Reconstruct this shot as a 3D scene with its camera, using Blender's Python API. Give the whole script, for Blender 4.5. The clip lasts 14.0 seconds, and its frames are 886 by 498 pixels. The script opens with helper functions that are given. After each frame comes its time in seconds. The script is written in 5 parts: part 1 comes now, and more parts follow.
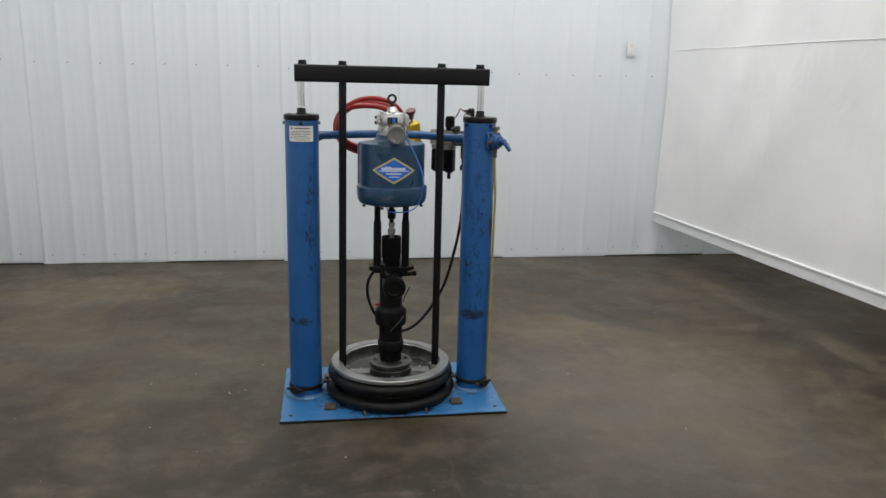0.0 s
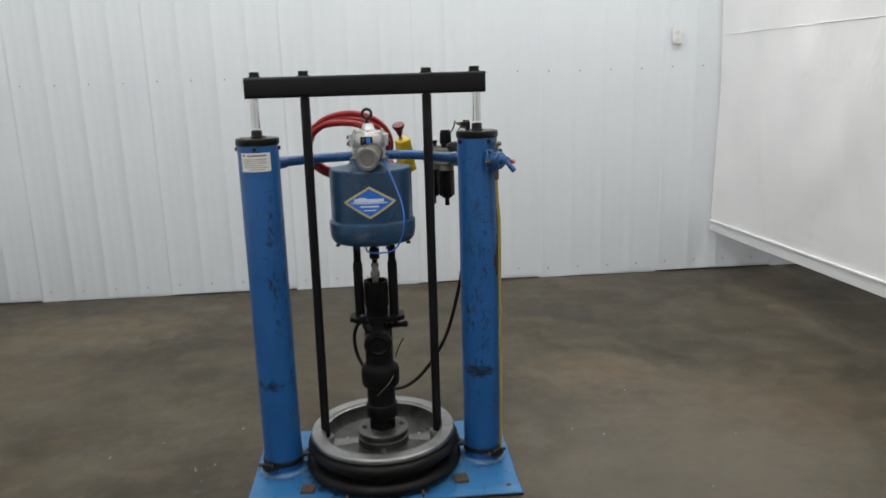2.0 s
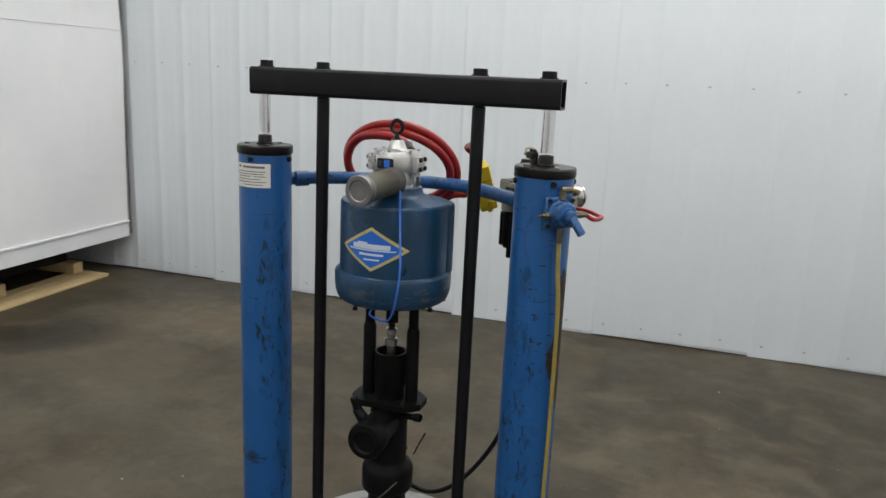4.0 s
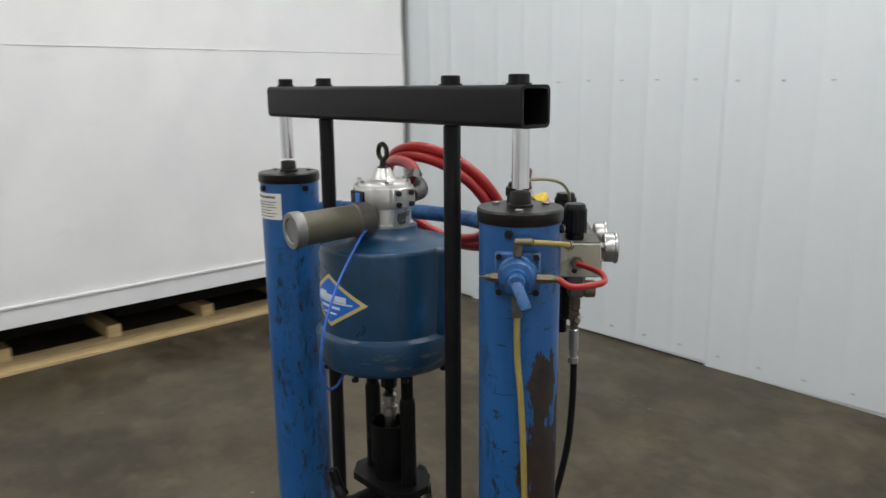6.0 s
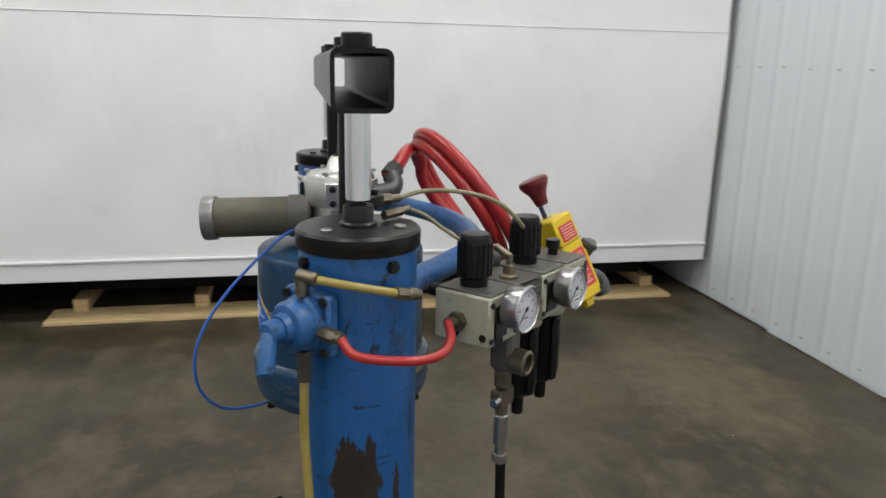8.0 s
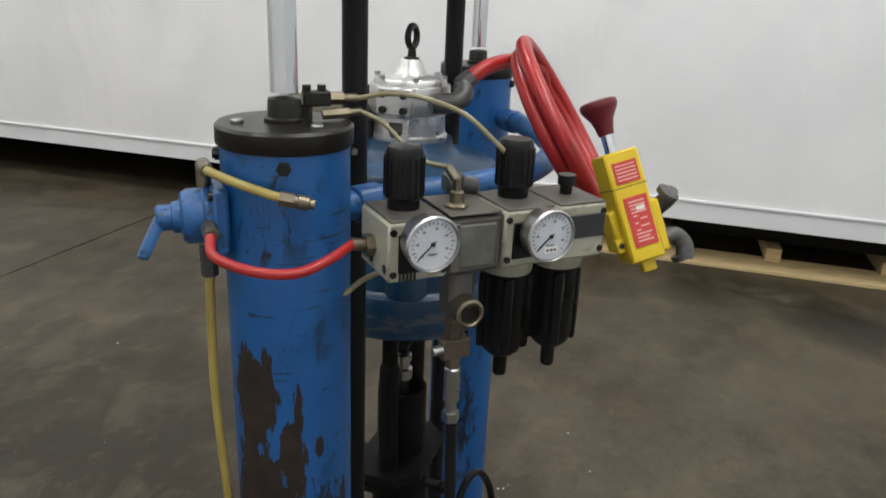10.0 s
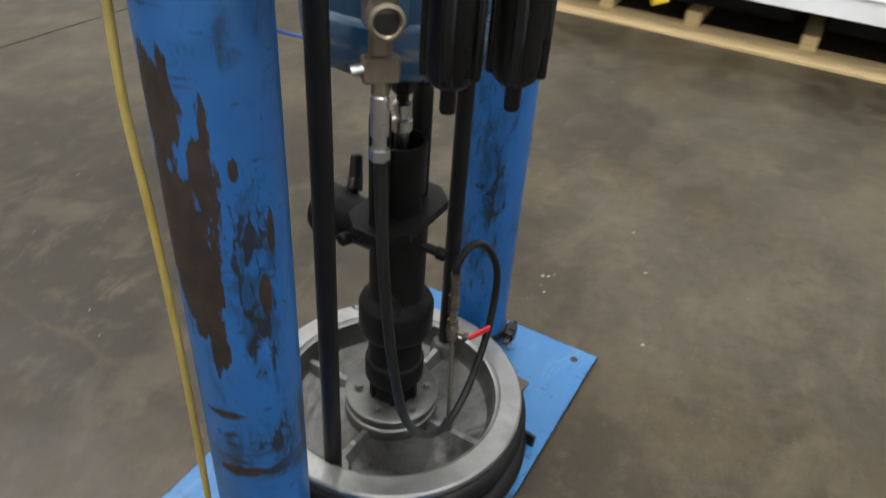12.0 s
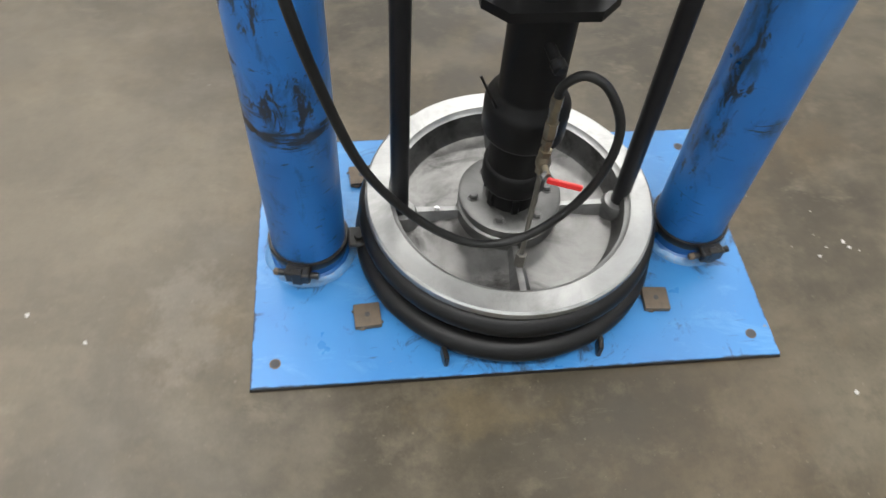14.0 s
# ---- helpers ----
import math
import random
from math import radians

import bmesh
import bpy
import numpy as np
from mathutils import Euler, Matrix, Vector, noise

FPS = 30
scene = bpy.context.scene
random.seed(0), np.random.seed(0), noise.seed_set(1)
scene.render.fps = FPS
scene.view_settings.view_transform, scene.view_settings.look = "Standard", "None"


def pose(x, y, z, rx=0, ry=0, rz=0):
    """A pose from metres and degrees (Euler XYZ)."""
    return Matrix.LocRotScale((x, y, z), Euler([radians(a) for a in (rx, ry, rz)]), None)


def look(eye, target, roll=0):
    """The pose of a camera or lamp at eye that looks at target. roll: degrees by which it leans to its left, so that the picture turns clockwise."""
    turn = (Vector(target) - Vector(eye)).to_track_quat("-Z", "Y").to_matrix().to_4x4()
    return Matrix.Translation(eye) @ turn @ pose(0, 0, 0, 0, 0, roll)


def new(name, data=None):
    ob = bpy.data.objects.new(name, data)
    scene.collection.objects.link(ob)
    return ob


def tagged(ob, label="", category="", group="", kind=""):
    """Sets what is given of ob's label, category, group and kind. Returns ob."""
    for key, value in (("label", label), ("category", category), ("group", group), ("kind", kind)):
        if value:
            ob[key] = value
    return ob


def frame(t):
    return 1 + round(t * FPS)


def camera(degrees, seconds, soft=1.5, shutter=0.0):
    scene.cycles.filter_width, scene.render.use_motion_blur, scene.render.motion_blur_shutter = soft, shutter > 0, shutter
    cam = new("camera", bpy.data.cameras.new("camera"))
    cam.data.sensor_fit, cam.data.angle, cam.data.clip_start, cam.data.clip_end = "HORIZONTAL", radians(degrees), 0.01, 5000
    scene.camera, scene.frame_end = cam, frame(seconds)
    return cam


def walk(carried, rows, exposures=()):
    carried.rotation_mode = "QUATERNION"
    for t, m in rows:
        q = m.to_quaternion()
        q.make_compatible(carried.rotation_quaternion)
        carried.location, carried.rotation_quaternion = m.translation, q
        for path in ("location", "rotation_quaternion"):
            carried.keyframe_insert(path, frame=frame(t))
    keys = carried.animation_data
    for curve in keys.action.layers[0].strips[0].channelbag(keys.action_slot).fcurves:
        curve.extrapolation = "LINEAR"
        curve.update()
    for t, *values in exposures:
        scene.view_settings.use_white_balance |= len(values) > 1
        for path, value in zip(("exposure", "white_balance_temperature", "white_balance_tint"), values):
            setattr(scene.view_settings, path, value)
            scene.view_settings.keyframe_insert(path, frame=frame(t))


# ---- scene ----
cam = camera(61.7, 14.0, shutter=0.5)
PATH = [
    (0, (-0.323, -3.501, 1.55), (-0.006, -1.578, 1.102), 1.4),
    (0.5, (-0.262, -3.454, 1.552), (-0.014, -1.523, 1.093), 1.4),
    (1, (-0.157, -3.348, 1.553), (0.029, -1.412, 1.087), 1.3),
    (1.5, (-0.092, -3.116, 1.571), (0.077, -1.18, 1.1), 0.2),
    (2, (0.047, -2.865, 1.576), (0.2, -0.923, 1.127), -1.7),
    (2.5, (0.206, -2.591, 1.586), (0.227, -0.632, 1.182), -0.8),
    (5, (1.123, -1.502, 1.586), (0.167, 0.198, 1.141), 1.5),
    (5.5, (1.258, -1.261, 1.574), (0.111, 0.324, 1.16), 0.2),
    (6, (1.339, -1.02, 1.601), (-0.115, 0.282, 1.166), -0.6),
    (6.5, (1.474, -0.77, 1.585), (-0.159, 0.297, 1.144), 1.1),
    (7, (1.462, -0.514, 1.583), (-0.270, 0.371, 1.118), 0.9),
    (9.5, (1.2, 0.373, 1.553), (-0.66, -0.062, 0.963), 3.2),
    (10, (1.19, 0.446, 1.536), (-0.607, -0.121, 0.864), 2.5),
    (10.5, (1.17, 0.455, 1.512), (-0.589, -0.113, 0.749), 2.5),
    (11, (1.116, 0.438, 1.473), (-0.583, -0.118, 0.577), 3.0),
    (11.5, (1.065, 0.462, 1.44), (-0.558, -0.087, 0.407), 2.7),
    (12, (0.995, 0.62, 1.41), (-0.442, -0.133, 0.24), 4.3),
    (12.5, (0.88, 0.747, 1.395), (-0.307, -0.195, 0.09), 5.2),
    (13, (0.733, 0.839, 1.316), (-0.192, -0.191, -0.128), 9.1),
    (13.5, (0.527, 0.902, 1.311), (-0.054, -0.193, -0.259), 11.0),
    (14, (0.291, 0.959, 1.321), (0.094, -0.205, -0.293), 4.9),
]
walk(cam, [(t, look(e, g, r)) for t, e, g, r in PATH], [(0, -0.62), (7, -0.62), (9.5, -0.58), (11, -0.33), (11.5, -0.10), (12.5, 0.27), (14, 0.60)])
# exposure brightens as the view tilts to the floor
# ---- world and lights ----
world = bpy.data.worlds.new("hall_world")
scene.world = world
world.use_nodes = True
world.node_tree.nodes["Background"].inputs["Color"].default_value = (0.8, 0.85, 0.9, 1)
world.node_tree.nodes["Background"].inputs["Strength"].default_value = 0.05
LAMP_WATTS = 62.0
LAMP_PLACES = [(-1.3, 1.5), (0.4, 1.7), (2.0, 1.4), (-1.4, -1.3), (1.9, -1.3), (-1.5, -4.1), (1.7, -4.1), (-1.2, -6.1), (4.4, 1.6), (4.4, -0.6), (5.3, -3.0)]


# ---- materials ----
class Nodes:
    """A short way to write a node material."""

    def __init__(self, name):
        self.mat = bpy.data.materials.new(name)
        self.mat.use_nodes = True
        self.tree = self.mat.node_tree
        self.bsdf = self.tree.nodes["Principled BSDF"]
        self.coord = self.tree.nodes.new("ShaderNodeTexCoord").outputs["Object"]

    def link(self, a, b):
        if isinstance(a, (int, float)):
            b.default_value = a
        elif isinstance(a, tuple):
            b.default_value = (*a, 1) if len(a) == 3 and b.type == "RGBA" else a
        else:
            self.tree.links.new(a, b)

    def math(self, op, a, b=0.0, c=None):
        n = self.tree.nodes.new("ShaderNodeMath")
        n.operation = op
        self.link(a, n.inputs[0])
        self.link(b, n.inputs[1])
        if c is not None:
            self.link(c, n.inputs[2])
        return n.outputs[0]

    def scaled(self, s, shift=(0, 0, 0)):
        n = self.tree.nodes.new("ShaderNodeMapping")
        self.link(self.coord, n.inputs["Vector"])
        n.inputs["Scale"].default_value = s
        n.inputs["Location"].default_value = shift
        return n.outputs[0]

    def noise(self, scale, detail=4.0, rough=0.55, vector=None, warp=0.0):
        n = self.tree.nodes.new("ShaderNodeTexNoise")
        self.link(vector if vector is not None else self.coord, n.inputs["Vector"])
        n.inputs["Scale"].default_value = scale
        n.inputs["Detail"].default_value = detail
        n.inputs["Roughness"].default_value = rough
        n.inputs["Distortion"].default_value = warp
        return n.outputs["Fac"]

    def ramp(self, v, lo, hi, a=0.0, b=1.0):
        n = self.tree.nodes.new("ShaderNodeMapRange")
        self.link(v, n.inputs["Value"])
        for key, val in (("From Min", lo), ("From Max", hi), ("To Min", a), ("To Max", b)):
            n.inputs[key].default_value = val
        return n.outputs["Result"]

    def mix(self, f, a, b):
        n = self.tree.nodes.new("ShaderNodeMix")
        n.data_type = "RGBA"
        self.link(f, n.inputs[0])
        self.link(a, n.inputs[6])
        self.link(b, n.inputs[7])
        return n.outputs[2]

    def xyz(self):
        n = self.tree.nodes.new("ShaderNodeSeparateXYZ")
        self.link(self.coord, n.inputs[0])
        return n.outputs

    def random(self):
        return self.tree.nodes.new("ShaderNodeObjectInfo").outputs["Random"]

    def bump(self, h, strength=0.2, depth=0.002):
        n = self.tree.nodes.new("ShaderNodeBump")
        self.link(h, n.inputs["Height"])
        n.inputs["Strength"].default_value = strength
        n.inputs["Distance"].default_value = depth
        self.link(n.outputs[0], self.bsdf.inputs["Normal"])

    def done(self, color, rough=0.5, metal=0.0, **more):
        self.link(color, self.bsdf.inputs["Base Color"])
        self.link(rough, self.bsdf.inputs["Roughness"])
        self.link(metal, self.bsdf.inputs["Metallic"])
        for key, val in more.items():
            self.link(val, self.bsdf.inputs[key.replace("_", " ")])
        return self.mat


def plain(name, a, b, rough=0.5, metal=0.0, big=6.0, fine=90.0, bump=0.15, depth=0.001, dirt=None, dirt_at=0.62, **more):
    """A surface of two near tones at a broad and a fine scale, with dirt in patches."""
    k = Nodes(name)
    broad, small = k.noise(big, 5, 0.6), k.noise(fine, 3, 0.6)
    f = k.math("ADD", k.math("MULTIPLY", k.ramp(broad, 0.3, 0.7), 0.7), k.math("MULTIPLY", small, 0.3))
    col = k.mix(f, a, b)
    r = k.math("ADD", rough - 0.08, k.math("MULTIPLY", broad, 0.16))
    if dirt:
        col = k.mix(k.ramp(k.noise(big * 2.3, 6, 0.7), dirt_at, dirt_at + 0.12), col, dirt)
    k.bump(k.math("ADD", k.math("MULTIPLY", small, 0.6), broad), bump, depth)
    return k.done(col, r, metal, **more)


def worn_blue(name, patches, chips, tone_a=(0.0095, 0.080, 0.25), tone_b=(0.015, 0.104, 0.305), rough=0.33):
    """Blue enamel on steel, with brown bare patches (angle, height, half angle, half height) and small dark chips."""
    k = Nodes(name)
    x, y, z = k.xyz()
    angle = k.math("ARCTAN2", y, x)
    streak = k.noise(1.0, 6, 0.62, k.scaled((34, 34, 9)))
    ragged = k.noise(1.0, 7, 0.70, k.scaled((62, 62, 20), (3, 1, 2)), warp=0.6)
    bare = None
    for a0, z0, aw, zw in patches:
        da = k.math("DIVIDE", k.math("SUBTRACT", angle, radians(a0)), radians(aw))
        dz = k.math("DIVIDE", k.math("SUBTRACT", z, z0), zw)
        d = k.math("ADD", k.math("MULTIPLY", da, da), k.math("MULTIPLY", dz, dz))
        d = k.math("ADD", d, k.math("MULTIPLY", k.math("SUBTRACT", streak, 0.5), 3.4))
        d = k.math("ADD", d, k.math("MULTIPLY", k.math("SUBTRACT", ragged, 0.5), 1.6 if aw > 8 else 5.0))
        m = k.ramp(d, 1.06, 0.94)
        bare = m if bare is None else k.math("MAXIMUM", bare, m)
    chip = soot = None
    scored = k.noise(1.0, 6, 0.66, k.scaled((24, 24, 105), (2, 8, 3)), warp=0.3)
    rubbed = k.noise(1.0, 6, 0.68, k.scaled((30, 30, 13), (9, 4, 7)), warp=0.4)
    for a0, z0, aw, zw, level in chips:
        da = k.math("DIVIDE", k.math("SUBTRACT", angle, radians(a0)), radians(aw))
        dz = k.math("DIVIDE", k.math("SUBTRACT", z, z0), zw)
        d = k.math("ADD", k.math("MULTIPLY", da, da), k.math("MULTIPLY", dz, dz))
        near = k.ramp(d, 0.2, 1.3, 0.19, 0.0)
        m = k.ramp(k.math("ADD", scored if zw < 0.07 else ragged, near), level, level + 0.03)
        chip = m if chip is None else k.math("MAXIMUM", chip, m)
        g = k.ramp(k.math("ADD", rubbed, near), level - 0.08, level + 0.06, 0.0, 0.7)
        soot = g if soot is None else k.math("MAXIMUM", soot, g)
    scratch = k.ramp(k.noise(1.0, 3, 0.6, k.scaled((7, 7, 150), (2, 6, 1))), 0.665, 0.685)
    where = k.ramp(k.noise(1.0, 3, 0.5, k.scaled((9, 9, 7), (8, 1, 4))), 0.50, 0.58)
    scratch = k.math("MULTIPLY", k.math("MULTIPLY", scratch, where), 0.85)
    paint = k.mix(k.ramp(k.noise(5, 5, 0.6), 0.3, 0.7), tone_a, tone_b)
    smear = k.ramp(k.noise(1.0, 5, 0.7, k.scaled((22, 22, 3.5), (5, 5, 5))), 0.60, 0.78, 0.0, 0.55)
    paint = k.mix(smear, paint, (0.010, 0.045, 0.12))
    paint = k.mix(scratch, paint, (0.012, 0.014, 0.02))
    rust = k.mix(k.ramp(k.noise(28, 6, 0.7), 0.35, 0.68), (0.008, 0.0065, 0.006), (0.033, 0.018, 0.011))
    col = paint
    if chip is not None:
        col = k.mix(soot, col, (0.007, 0.028, 0.060))
        col = k.mix(chip, col, (0.012, 0.016, 0.026))
    if bare is not None:
        col = k.mix(bare, col, rust)
        r = k.math("ADD", k.math("MULTIPLY", bare, 0.22), k.ramp(k.noise(9, 4), 0.3, 0.7, rough - 0.06, rough + 0.1))
    else:
        r = k.ramp(k.noise(9, 4), 0.3, 0.7, rough - 0.06, rough + 0.1)
    h = k.math("SUBTRACT", k.math("MULTIPLY", k.noise(60, 3), 0.25), bare if bare is not None else (chip if chip is not None else 0.0))
    k.bump(h, 0.35, 0.0012)
    return k.done(col, r, 0.0)


def concrete():
    k = Nodes("polished_concrete")
    x, y, z = k.xyz()
    broad = k.noise(0.9, 7, 0.64)
    mid = k.noise(3.1, 8, 0.68, k.scaled((1, 1, 1), (7, 3, 0)))
    cloud = k.noise(7.5, 7, 0.70, k.scaled((1, 1, 1), (3, 5, 0)))
    fine = k.noise(150, 3, 0.6)
    col = k.mix(k.ramp(broad, 0.43, 0.58), (0.04058, 0.03333, 0.02043), (0.07812, 0.06566, 0.04348))
    col = k.mix(k.ramp(mid, 0.48, 0.62, 0.0, 0.65), col, (0.1139, 0.09551, 0.06453))
    rusty = k.ramp(k.noise(1.5, 6, 0.62, k.scaled((1, 1, 1), (2, 9, 0))), 0.51, 0.62, 0.0, 0.28)
    col = k.mix(rusty, col, (0.09831, 0.06367, 0.02765))
    dark = k.ramp(k.noise(1.9, 8, 0.68, k.scaled((1, 1, 1), (12, 4, 0))), 0.50, 0.62, 0.0, 0.55)
    col = k.mix(dark, col, (0.02898, 0.02338, 0.01429))
    # darker stretch before the machine, with a ragged edge
    sx, sy = k.math("DIVIDE", k.math("SUBTRACT", x, 0.15), 1.5), k.math("DIVIDE", k.math("ADD", y, 1.35), 0.95)
    spread = k.math("ADD", k.math("ADD", k.math("MULTIPLY", sx, sx), k.math("MULTIPLY", sy, sy)), k.math("MULTIPLY", k.math("SUBTRACT", mid, 0.5), 3.0))
    col = k.mix(k.ramp(spread, 0.4, 1.45, 0.86, 0.0), col, (0.022, 0.0185, 0.0115))
    pale = k.ramp(cloud, 0.54, 0.72, 0.0, 0.38)
    col = k.mix(pale, col, (0.1656, 0.1373, 0.09587))
    scuff = k.ramp(k.noise(1.0, 8, 0.74, k.scaled((3.2, 8.0, 1), (4, 4, 0)), warp=0.3), 0.60, 0.72, 0.0, 0.5)
    col = k.mix(scuff, col, (0.1707, 0.1473, 0.106))
    mott = k.ramp(k.noise(21, 6, 0.72, k.scaled((1, 1, 1), (1, 8, 0))), 0.50, 0.68, 0.0, 0.40)
    col = k.mix(mott, col, (0.03105, 0.02537, 0.01613))
    grit = k.ramp(k.noise(90, 2, 0.5), 0.69, 0.77, 0.0, 0.4)
    col = k.mix(grit, col, (0.1656, 0.1442, 0.1106))
    # trowel patches with sharp edges, and thin pale drag marks
    trowel = k.noise(1.0, 5, 0.60, k.scaled((2.6, 4.2, 1), (6, 2, 0)), warp=0.5)
    col = k.mix(k.ramp(trowel, 0.53, 0.64, 0.0, 0.26), col, (0.150, 0.124, 0.084))
    soak = k.noise(1.0, 5, 0.62, k.scaled((1.6, 2.4, 1), (1, 7, 0)), warp=0.5)
    col = k.mix(k.ramp(soak, 0.52, 0.64, 0.0, 0.30), col, (0.036, 0.030, 0.020))
    drag = k.math("MULTIPLY", k.ramp(k.noise(1.0, 4, 0.6, k.scaled((2.2, 46, 1), (3, 3, 0)), warp=0.5), 0.68, 0.71), k.ramp(k.noise(3.5, 3), 0.54, 0.62))
    col = k.mix(k.math("MULTIPLY", drag, 0.22), col, (0.21, 0.185, 0.14))

    def blot(x0, y0, rx, ry, ragged, tone, most):
        bx, by = k.math("DIVIDE", k.math("SUBTRACT", x, x0), rx), k.math("DIVIDE", k.math("SUBTRACT", y, y0), ry)
        d = k.math("ADD", k.math("ADD", k.math("MULTIPLY", bx, bx), k.math("MULTIPLY", by, by)), k.math("MULTIPLY", k.math("SUBTRACT", cloud, 0.5), ragged))
        return k.mix(k.ramp(d, 0.0, 1.3, most, 0.0), col, tone)

    col = blot(-1.95, 2.0, 0.75, 0.42, 5.0, (0.170, 0.135, 0.080), 0.55)
    col = blot(-2.1, 1.05, 0.6, 0.35, 5.0, (0.135, 0.108, 0.066), 0.40)
    col = blot(1.15, 0.85, 0.42, 0.30, 5.0, (0.150, 0.105, 0.055), 0.45)
    col = blot(1.75, 0.25, 0.75, 0.40, 5.0, (0.115, 0.080, 0.042), 0.45)
    col = blot(-2.65, 1.40, 0.30, 0.34, 4.0, (0.026, 0.022, 0.016), 0.75)
    col = blot(0.66, 0.15, 0.10, 0.12, 9.0, (0.24, 0.22, 0.19), 0.16)
    col = blot(0.08, 0.39, 0.20, 0.05, 9.0, (0.20, 0.145, 0.062), 0.16)
    # hairline cracks
    wob = k.math("MULTIPLY", k.math("SUBTRACT", k.noise(5.0, 6, 0.7), 0.5), 0.13)
    crack_a = k.math("ABSOLUTE", k.math("SUBTRACT", k.math("ADD", x, wob), 0.185))
    on_a = k.ramp(y, -0.25, -0.32)
    crack_b = k.math("ABSOLUTE", k.math("SUBTRACT", k.math("ADD", y, wob), 0.222))
    on_b = k.ramp(x, 0.45, 0.52)
    gap = k.ramp(k.noise(2.4, 3, 0.5), 0.38, 0.48)
    crack_c = k.math("ABSOLUTE", k.math("SUBTRACT", k.math("ADD", x, k.math("ADD", wob, k.math("MULTIPLY", y, -0.06))), 2.67))
    on_c = k.math("MULTIPLY", k.ramp(y, 0.2, 0.3), k.ramp(y, 1.9, 1.8))
    line = k.math("MAXIMUM", k.math("MULTIPLY", k.ramp(crack_c, 0.006, 0.002), on_c), k.math("MULTIPLY", k.ramp(crack_a, 0.0035, 0.001), on_a), k.math("MULTIPLY", k.ramp(crack_b, 0.003, 0.001), on_b))
    line = k.math("MULTIPLY", k.math("MULTIPLY", line, gap), 0.8)
    col = k.mix(line, col, (0.03105, 0.02388, 0.01475))
    # lighter tone painted beside the machine, standing in for how its gloss catches light
    wx, wy = k.math("DIVIDE", k.math("SUBTRACT", x, 1.20), 0.85), k.math("DIVIDE", k.math("SUBTRACT", y, -0.20), 1.10)
    worn = k.math("ADD", k.math("ADD", k.math("MULTIPLY", wx, wx), k.math("MULTIPLY", wy, wy)), k.math("MULTIPLY", k.math("SUBTRACT", cloud, 0.5), 2.4))
    col = k.mix(k.ramp(worn, 0.1, 1.4, 0.44, 0.0), col, (0.1573, 0.1373, 0.1089))
    edge = k.math("MULTIPLY", k.math("MULTIPLY", k.ramp(crack_a, 0.012, 0.004), on_a), 0.10)
    col = k.mix(k.math("MULTIPLY", edge, gap), col, (0.1966, 0.1492, 0.08297))
    col = k.mix(k.math("MULTIPLY", fine, 0.25), col, (0.03105, 0.02587, 0.01844))
    rough = k.math("ADD", k.ramp(mid, 0.4, 0.6, 0.34, 0.52), k.math("MULTIPLY", k.math("ADD", scuff, pale), 0.2))
    k.bump(k.math("ADD", k.math("MULTIPLY", fine, 0.35), k.math("SUBTRACT", k.noise(11, 5), k.math("MULTIPLY", line, 2.0))), 0.16, 0.002)
    return k.done(col, rough, 0.0, Specular_IOR_Level=0.25)


def vinyl():
    k = Nodes("white_vinyl_sheet")
    broad = k.noise(1.3, 5, 0.6)
    col = k.mix(k.ramp(broad, 0.3, 0.7), (0.76, 0.77, 0.78), (0.84, 0.84, 0.835))
    smudge = k.ramp(k.noise(1.0, 6, 0.7, k.scaled((1.2, 1.2, 3.0), (3, 3, 3))), 0.60, 0.74, 0.0, 0.35)
    col = k.mix(smudge, col, (0.66, 0.66, 0.645))
    crease = k.noise(1.0, 3, 0.5, k.scaled((2.2, 2.2, 0.9)), warp=0.8)
    k.bump(k.math("ADD", k.math("MULTIPLY", k.noise(35, 4), 0.03), crease), 0.42, 0.05)
    return k.done(col, k.ramp(broad, 0.3, 0.7, 0.42, 0.58), 0.0)


def painted_sheet():
    k = Nodes("white_painted_steel_sheet")
    x, y, z = k.xyz()
    broad = k.noise(1.1, 5, 0.6)
    col = k.mix(k.ramp(broad, 0.3, 0.7), (0.69, 0.735, 0.765), (0.73, 0.77, 0.795))
    run = k.ramp(k.noise(1.0, 5, 0.7, k.scaled((14, 14, 0.9))), 0.52, 0.80, 0.0, 0.12)
    col = k.mix(run, col, (0.60, 0.645, 0.68))
    grime = k.math("MULTIPLY", k.ramp(k.noise(1.0, 5, 0.7, k.scaled((40, 40, 5))), 0.5, 0.75), 0.06)
    col = k.mix(grime, col, (0.42, 0.41, 0.39))
    col = k.mix(k.math("MULTIPLY", k.random(), 0.16), col, (0.62, 0.675, 0.71))
    k.bump(k.math("ADD", k.noise(2.2, 4), k.math("MULTIPLY", k.noise(120, 2), 0.03)), 0.2, 0.012)
    return k.done(col, 0.42, 0.0)


def wood():
    k = Nodes("raw_pine_board")
    grain = k.noise(1.0, 6, 0.65, k.scaled((9, 1.5, 40)), warp=1.5)
    col = k.mix(k.ramp(grain, 0.3, 0.7), (0.47, 0.335, 0.155), (0.70, 0.54, 0.285))
    col = k.mix(k.math("MULTIPLY", k.random(), 0.4), col, (0.42, 0.31, 0.18))
    knot = k.ramp(k.noise(7, 3, 0.5), 0.70, 0.76, 0.0, 0.7)
    col = k.mix(knot, col, (0.17, 0.09, 0.04))
    k.bump(grain, 0.3, 0.002)
    return k.done(col, 0.72, 0.0)


